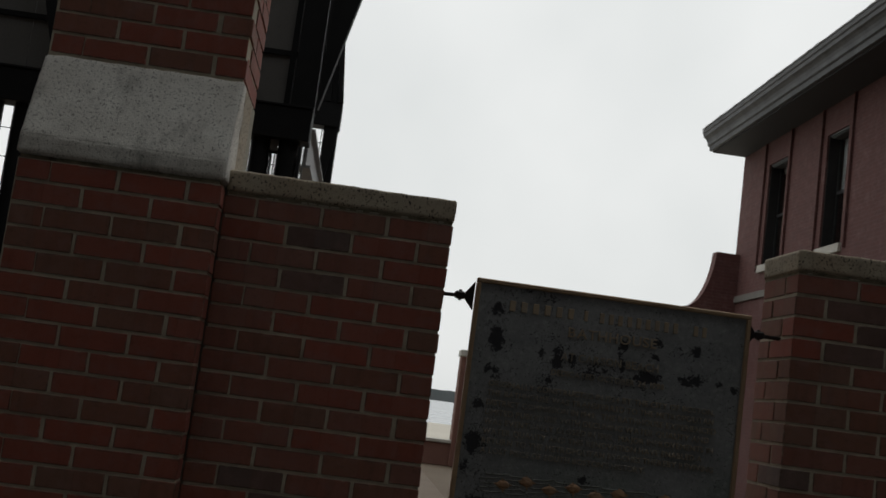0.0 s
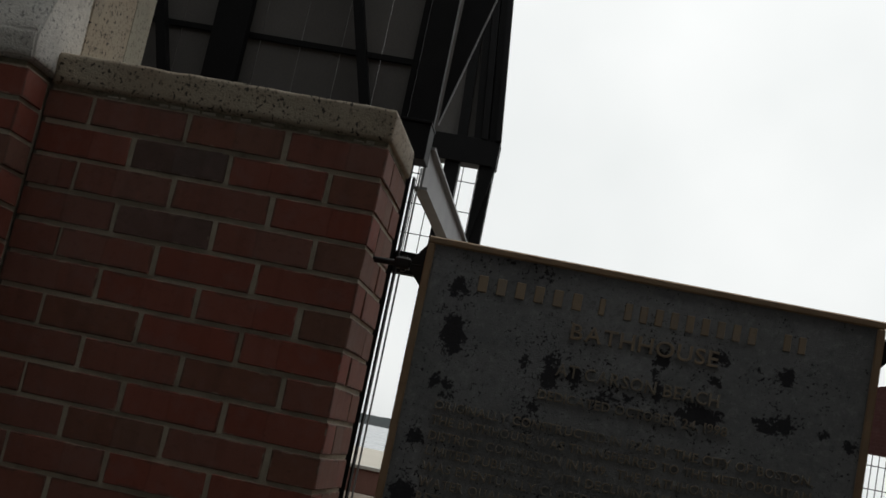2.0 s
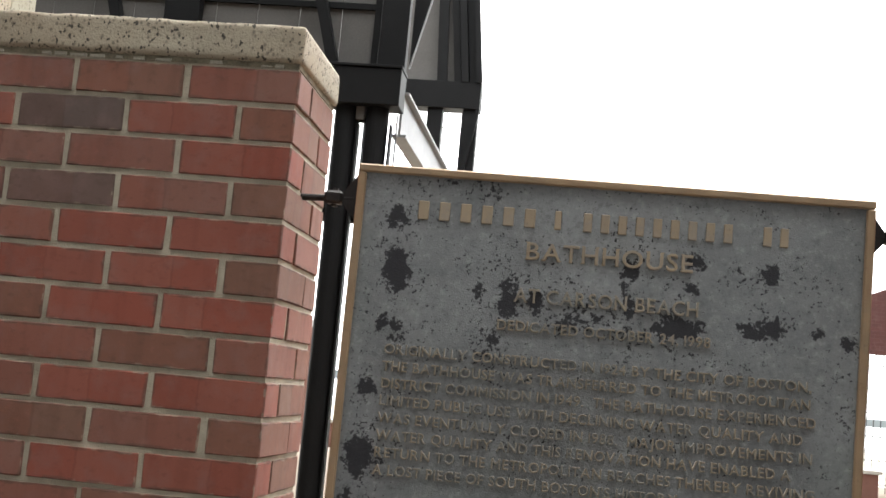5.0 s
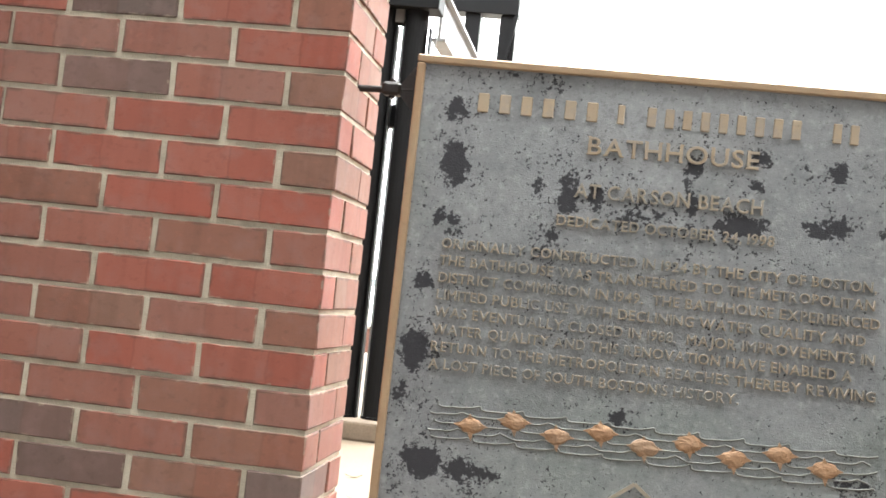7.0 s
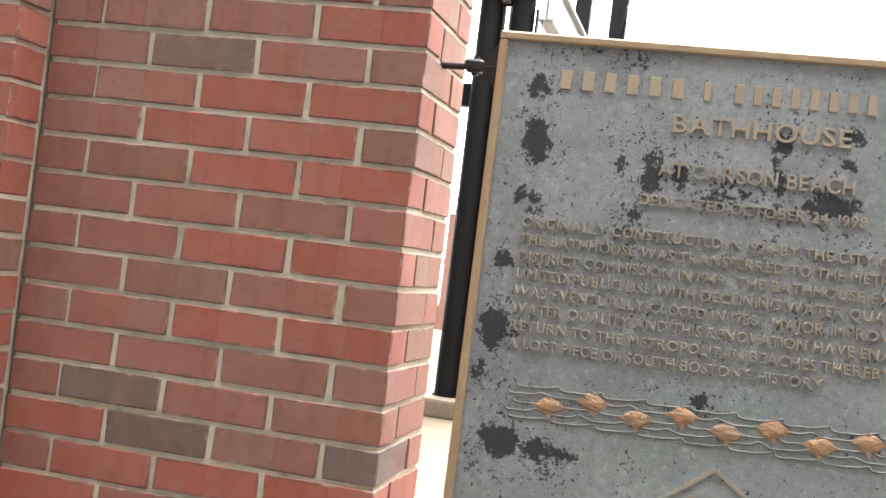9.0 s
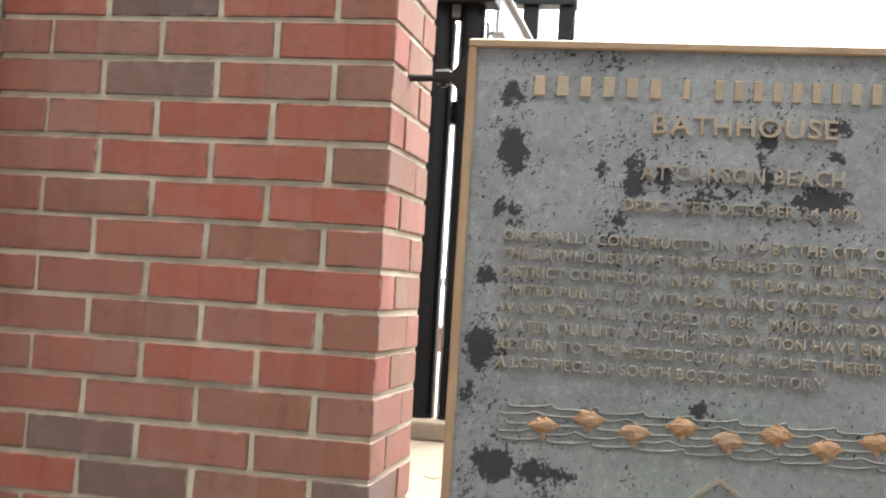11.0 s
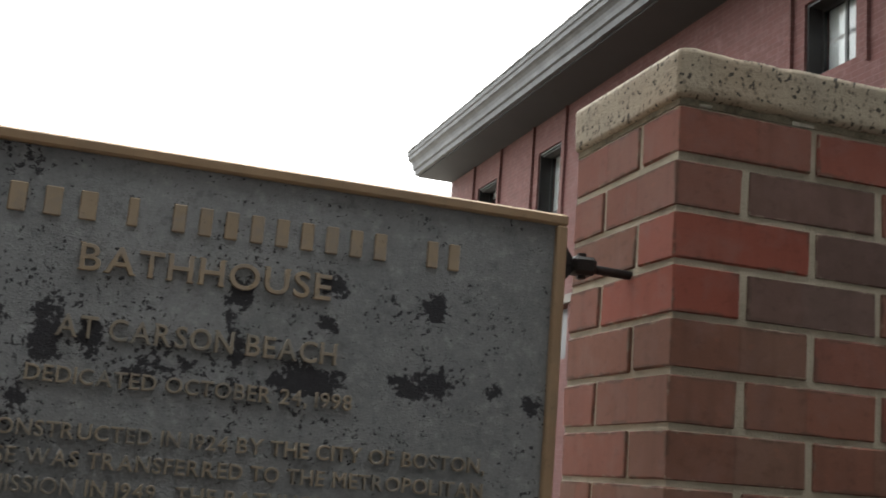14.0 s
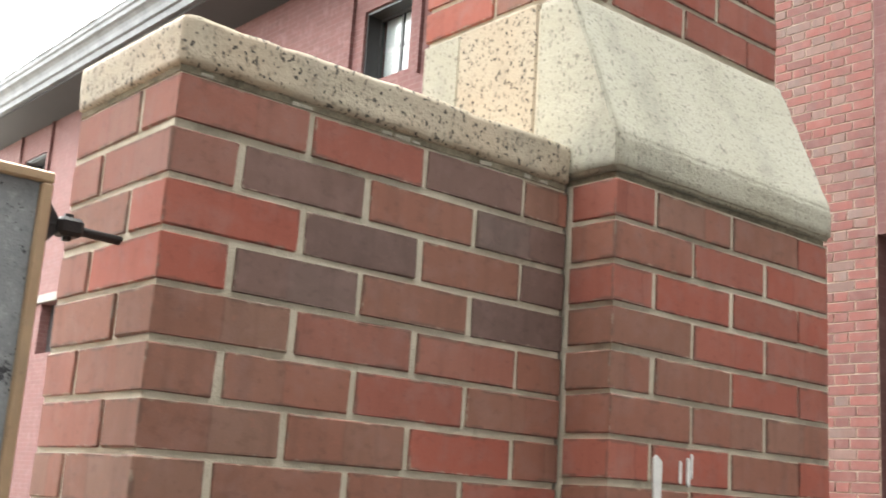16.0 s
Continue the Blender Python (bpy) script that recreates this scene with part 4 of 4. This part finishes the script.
# dark wedge plate beside the near post, open along one side, with a pale trim on its slope
on_canopy("wedge_plate", prism(bmesh.new(), [(-0.902, 3.865), (-0.895, 6.216), (-0.356, 6.216)], "y", CY + 0.15, CY + 0.18))
on_canopy("edge_trim", bar(bmesh.new(), (-0.897, CY + 0.146, 3.865), (-0.350, CY + 0.146, 6.216), 0.012, 0.012), M_STEEL2, "pale metal edge strip")
on_canopy("brace", bar(bmesh.new(), (-1.005, FY + 0.02, 5.309), (-1.208, FY + 0.02, 4.094), 0.053, 0.053))
# mesh screen behind the far columns
for i in range(26):
    on_canopy("wire", bar(bmesh.new(), (-6.6 + i * 0.2135, FY + 0.4, 3.77), (-6.6 + i * 0.2135, FY + 0.4, 5.9), 0.012, 0.012))
for k in range(6):
    on_canopy("wire", bar(bmesh.new(), (-6.6, FY + 0.4, 3.77 + k * 0.448), (-1.06, FY + 0.4, 3.77 + k * 0.448), 0.012, 0.012))

# ---- low wall with brick pillars before the beach ----
low = part("low_wall", boxed(-12.0, 5.6, 17.6, 17.9, GROUND, 0.655, 0.01), M_WALLBRICK)
cop = part("coping", boxed(-12.05, 5.65, 17.56, 17.94, 0.657, 0.715, 0.006), M_SILL, low)
tagged(low, "low brown masonry wall before the beach", "wall", kind="structure")


def pillar(x):
    root = thing("brick_pillar", (x, 17.75, GROUND), "brown brick pillar with a pale stone cap on the low wall", "pillar", "pillars along the low wall")
    inv = Matrix.Translation(root.location).inverted()
    for name, bm, mat, label in (
            ("shaft", boxed(x - 0.225, x + 0.225, 17.52, 17.98, GROUND, 2.24, 0.008), M_WALLBRICK, ""),
            ("cap", boxed(x - 0.25, x + 0.25, 17.49, 18.01, 2.242, 2.363, 0.02, 2), M_SILL, "pale stone cap")):
        part(name, bm, mat, root, label).matrix_parent_inverse = inv


for x in (-3.73, -0.91, 1.87):
    pillar(x)

# a round post standing behind the low wall
post = thing("wooden_post", (0.535, 18.3, GROUND), "weathered grey round wooden post behind the low wall", "post")
part("shaft", rod(bmesh.new(), (0, 0, 0), (0, 0, 1.86), 0.088, 14), M_POST, post)
part("cap", rod(bmesh.new(), (0, 0, 1.862), (0, 0, 1.885), 0.080, 14), M_POST, post)

# ---- the brick bathhouse ----
HX, HY0, HY1, EAVE = 7.25, -2.0, 19.85, 7.26
WINDOWS = [(17.30, 18.26, 4.76, 6.76), (14.56, 15.44, 4.74, 6.73), (7.60, 8.42, 5.75, 6.60)]
LOWER = (13.98, 16.6, 3.32, 4.11)
SIDE_DOOR = (12.3, 13.75, GROUND, 4.11)
DOORWAY = (1.2, 2.5, GROUND, 3.31)
house = thing("bathhouse", (HX, 8.0, GROUND), "two-storey red brick bathhouse with a grey moulded cornice", "building")
hinv = Matrix.Translation(house.location).inverted()


def on_house(name, bm, material, label="", parent=None):
    ob = part(name, bm, material, parent or house, label)
    if parent is None:
        ob.matrix_parent_inverse = hinv
    else:
        ob.matrix_parent_inverse = Matrix()
    return ob


on_house("wall", holed_wall(HX, HX + 0.35, HY0, HY1, GROUND, EAVE + 0.25, WINDOWS + [DOORWAY, LOWER, SIDE_DOOR]), M_HOUSE, "old red brick wall")
on_house("wall", boxed(HX + 0.35, HX + 9, HY1 - 0.35, HY1 - 0.002, GROUND, EAVE + 0.25), M_HOUSE, "old red brick end wall")
on_house("wall", boxed(HX + 0.35, HX + 9, HY0, HY0 + 0.35, GROUND, EAVE + 0.25), M_HOUSE)
# added dark back wall and floor, so the rooms look unlit
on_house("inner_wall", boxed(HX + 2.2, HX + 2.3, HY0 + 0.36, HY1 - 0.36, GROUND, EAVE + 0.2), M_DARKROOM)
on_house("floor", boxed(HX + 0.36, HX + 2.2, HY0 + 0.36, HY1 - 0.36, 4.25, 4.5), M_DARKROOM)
# cornice: stepped and hollow mouldings along the eave
prof = [(HX - 0.002, EAVE), (HX - 0.77, EAVE), (HX - 0.785, EAVE + 0.085), (HX - 0.82, EAVE + 0.10), (HX - 0.83, EAVE + 0.165), (HX - 0.85, EAVE + 0.215),
        (HX - 0.885, EAVE + 0.25), (HX - 0.925, EAVE + 0.27), (HX - 0.93, EAVE + 0.335), (HX - 0.952, EAVE + 0.35), (HX - 0.957, EAVE + 0.42), (HX - 0.002, EAVE + 0.42)]
on_house("cornice", prism(bmesh.new(), prof, "y", HY0 - 0.3, HY1), M_TRIM, "grey painted moulded cornice")
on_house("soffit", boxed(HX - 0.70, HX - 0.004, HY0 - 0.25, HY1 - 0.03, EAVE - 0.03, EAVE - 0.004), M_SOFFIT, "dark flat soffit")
bm = bmesh.new()
prism(bm, [(HX - 0.955, EAVE + 0.424), (HX + 4.5, EAVE + 3.1), (HX + 9.9, EAVE + 0.424)], "y", HY0 - 0.3, HY1 - 0.01)
on_house("roof", bm, M_SLATE, "grey slate roof")
slate = boxed(-0.12, 0.12, -0.115, 0.115, 0, 0.02)
sm = mesh_of("slate", slate)
sm.materials.append(M_SLATE)
for i in range(88):
    ob = new("slate", sm)
    ob.parent = house
    ob.matrix_parent_inverse = hinv
    ob.matrix_basis = pose(HX - 0.862 + random.uniform(-0.008, 0.008), HY1 - 0.13 - i * 0.242, EAVE + 0.472, random.uniform(-1.5, 1.5), -24, random.uniform(-2, 2))


def sash_window(y0, y1, z0, z1, blind, deep, rails=True):
    win = on_house("window", boxed(HX + deep, HX + deep + 0.03, y0, y0 + 0.06, z0, z1), M_FRAME, "black framed sash window")
    bm = bmesh.new()
    box(bm, HX + deep - 0.005, HX + deep + 0.035, y1 - 0.06, y1, z0, z1)
    for z in ((z0, (z0 + z1) / 2 - 0.025, z1 - 0.06) if rails else (z0, z1 - 0.06)):
        box(bm, HX + deep - 0.005, HX + deep + 0.035, y0 + 0.06, y1 - 0.06, z, z + 0.055)
    box(bm, HX + deep, HX + deep + 0.03, (y0 + y1) / 2 - 0.018, (y0 + y1) / 2 + 0.018, z0 + 0.06, z1 - 0.06)
    on_house("frame", bm, M_FRAME, "", win)
    mid = (z0 + z1) / 2
    for a, b in ((z0 + 0.055, mid - 0.025), (mid + 0.03, z1 - 0.06)):
        g = on_house("pane", boxed(HX + deep + 0.013, HX + deep + 0.017, y0 + 0.06, y1 - 0.06, a, b), M_GLASS, "", win)
        g.visible_shadow = False
    # pale sheet behind the glass, also paints the sky reflected in the panes
    on_house("blind", boxed(HX + deep + 0.07, HX + deep + 0.075, y0 + 0.05, y1 - 0.05, z0 + blind * (z1 - z0), z1 - 0.03), M_BLIND_SKY, "pale blind, also painting the sky reflected in the glass", win)
    # pale head strip and sill
    if rails:
        on_house("head", boxed(HX + 0.06, HX + deep - 0.01, y0 + 0.004, y1 - 0.004, z1 - 0.055, z1 - 0.034, 0.004), M_TRIM, "grey strip under the window head", win)
        on_house("sill", boxed(HX - 0.06, HX + deep, y0 - 0.07, y1 + 0.07, z0 - 0.15, z0 - 0.004, 0.008), M_SILL, "pale stone sill", win)
    # black boards lining the opening: frame, with the reveal's shade painted in
    bm = bmesh.new()
    for a, b in ((y0 + 0.001, y0 + 0.03), (y1 - 0.03, y1 - 0.001)):
        box(bm, HX + 0.03, HX + deep - 0.006, a, b, z0 + 0.002, z1 - 0.002)
    box(bm, HX + 0.03, HX + deep - 0.006, y0 + 0.031, y1 - 0.031, z1 - 0.032, z1 - 0.002)
    on_house("casing", bm, M_FRAME, "black frame boards with the reveal's shade in their colour", win)
    # raised brick surround
    for a, b in ((y0 - 0.215, y0 - 0.185), (y1 + 0.185, y1 + 0.215)):
        on_house("surround", boxed(HX - 0.045, HX - 0.001, a, b, z0 - 0.1, EAVE - 0.035), M_HOUSE, "raised brick strip", win)


for i, w in enumerate(WINDOWS):
    sash_window(*w, (0.92, 0.50, 0.08)[i], (0.22, 0.22, 0.20)[i], i < 2)
on_house("belt_course", boxed(HX - 0.05, HX - 0.001, 12.0, HY1 + 0.1, 4.115, 4.25, 0.006), M_BELT, "dirty grey stone band over the lower openings")
# opaque black sheets paint the unlit depth of the lower openings
on_house("lower_pane", boxed(HX + 0.16, HX + 0.17, LOWER[0], LOWER[1], LOWER[2], LOWER[3]), M_FRAME, "dark lower window, its unlit depth painted black")
on_house("door", boxed(HX + 0.2, HX + 0.25, DOORWAY[0], DOORWAY[1], GROUND, DOORWAY[3]), M_FRAME, "black panel painting the unlit doorway")
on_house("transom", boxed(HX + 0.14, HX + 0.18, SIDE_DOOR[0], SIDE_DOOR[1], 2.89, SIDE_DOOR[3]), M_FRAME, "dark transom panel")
on_house("door", boxed(HX + 0.12, HX + 0.17, SIDE_DOOR[0], SIDE_DOOR[1], GROUND, 2.885), M_DOOR, "dull grey-green door")
on_house("jamb", boxed(HX + 0.06, HX + 0.115, 13.32, 13.62, 2.89, 3.17, 0.004), M_WHITE, "white block over the door")
on_house("door_seam", boxed(HX + 0.114, HX + 0.1195, 13.255, 13.270, GROUND + 0.01, 2.88), M_FRAME)
on_house("sign_panel", boxed(HX + 0.100, HX + 0.1045, 13.25, 13.37, 1.22, 1.42), M_DOOR)
on_house("sign", boxed(HX + 0.105, HX + 0.115, 13.18, 13.46, 1.20, 1.60), M_WHITE, "small white sign")

# wall with a scrolled top over a gateway, running out from the end of the house
SY = 19.55
curve = [(6.93, 2.70), (5.2, 2.70), (5.2, 3.72), (5.86, 3.78), (6.20, 3.93)]
for k in range(1, 13):
    a = k / 12 * math.pi / 2
    curve.append((6.20 + 0.56 * math.sin(a), 5.12 - 1.19 * math.cos(a) ** 1.2))
curve += [(7.244, 5.12), (7.244, 2.70)]
scroll = thing("scroll_wall", (6.2, SY, GROUND), "brick garden wall with a concave scrolled top beside the house", "wall")
sinv = Matrix.Translation(scroll.location).inverted()


def on_scroll(name, bm, material, label=""):
    ob = part(name, bm, material, scroll, label)
    ob.matrix_parent_inverse = sinv
    return ob


on_scroll("wall", prism(bmesh.new(), curve, "y", SY, SY + 0.29), M_HOUSE, "red brick with a scrolled top")
on_scroll("wall", boxed(6.93, 7.244, SY + 0.002, SY + 0.288, GROUND, 2.698), M_HOUSE)
on_scroll("wall", boxed(4.9, 5.198, SY + 0.002, SY + 0.288, GROUND, 3.70), M_HOUSE)
gate = thing("wire_gate", (6.0, SY + 0.15, GROUND), "open wire gate under the scrolled wall", "gate")
bm = bmesh.new()
for i in range(14):
    rod(bm, (5.26 + i * 0.125, SY + 0.15, GROUND), (5.26 + i * 0.125, SY + 0.15, 2.695), 0.009, 6)
for k in range(6):
    rod(bm, (5.2, SY + 0.15, 0.4 + k * 0.42), (6.93, SY + 0.15, 0.4 + k * 0.42), 0.009, 6)
g = part("wires", bm, M_IRON, gate)
g.matrix_parent_inverse = Matrix.Translation(gate.location).inverted()

# nearest stretch of the house wall: stretchers and headers in turn over a mortar bed
on_house("mortar", boxed(HX - 0.004, HX - 0.0005, DOORWAY[1] + 0.002, 3.98, 1.40, 6.24), M_HOUSEMORTAR)
UNIT = LEN + 0.1016
for r in range(71):
    z = 1.435 + r * COURSE
    y = DOORWAY[1] + 0.005 - (0.1524 if r % 2 else 0.0)
    for i in range(5):
        for kind, wide in (("long", LEN), ("half", 0.1016)):
            if DOORWAY[1] <= y and y + wide < 3.98:
                ob = lay(house, kind, dice.choices("HG", (0.86, 0.14))[0] if kind == "long" else dice.choices("HG", (0.55, 0.45))[0], HX - 0.011 + BD / 2, y + wide / 2, z, True)
                ob.matrix_parent_inverse = hinv
            y += wide
    if r % 2:
        ob = lay(house, "three", "H", HX - 0.011 + BD / 2, DOORWAY[1] + 0.076, z, True)
        ob.matrix_parent_inverse = hinv

# white paint run on the face of the other pier
for x, z0, z1, w in ((1.928, 1.41, 1.533, 0.020), (1.936, 1.33, 1.44, 0.034), (1.912, 1.33, 1.417, 0.008), (1.984, 1.497, 1.532, 0.006), (2.004, 1.493, 1.537, 0.009), (2.012, 1.507, 1.545, 0.005)):
    bm = bmesh.new()
    prism(bm, [(x - w / 2, z1), (x - w * 0.2, z1 + w * 0.3), (x + w / 2, z1 - w * 0.2), (x + w * 0.35, z0 + w * 0.3), (x, z0), (x - w * 0.45, z0 + w * 0.5)], "y", -0.1042, -0.1005)
    ob = part("paint_run", bm, M_LIME, right_pier)
    ob.matrix_parent_inverse = Matrix.Translation(right_pier.location).inverted()


def dry_leaf(x, y, turn):
    bm = bmesh.new()
    n = 8
    up = [bm.verts.new((0.05 * (2 * k / n - 1), 0.016 * math.sin(math.pi * k / n), 0.010 * abs(2 * k / n - 1))) for k in range(n + 1)]
    dn = [bm.verts.new((0.05 * (2 * k / n - 1), -0.016 * math.sin(math.pi * k / n) - 0.001, 0.014 * abs(2 * k / n - 1))) for k in range(n + 1)]
    for k in range(n):
        bm.faces.new((up[k], up[k + 1], dn[k + 1], dn[k]))
    ob = part("dry_leaf", bm, M_LEAF)
    ob.modifiers.new("thickness", "SOLIDIFY").thickness = 0.0015
    ob.matrix_basis = pose(x, y, GROUND + 0.003, 0, 0, turn)
    tagged(ob, "curled dry brown leaf lying on the paving", "leaf", "leaves on the paving")


dry_leaf(-0.86, 4.95, 20)
dry_leaf(-0.72, 4.25, -35)
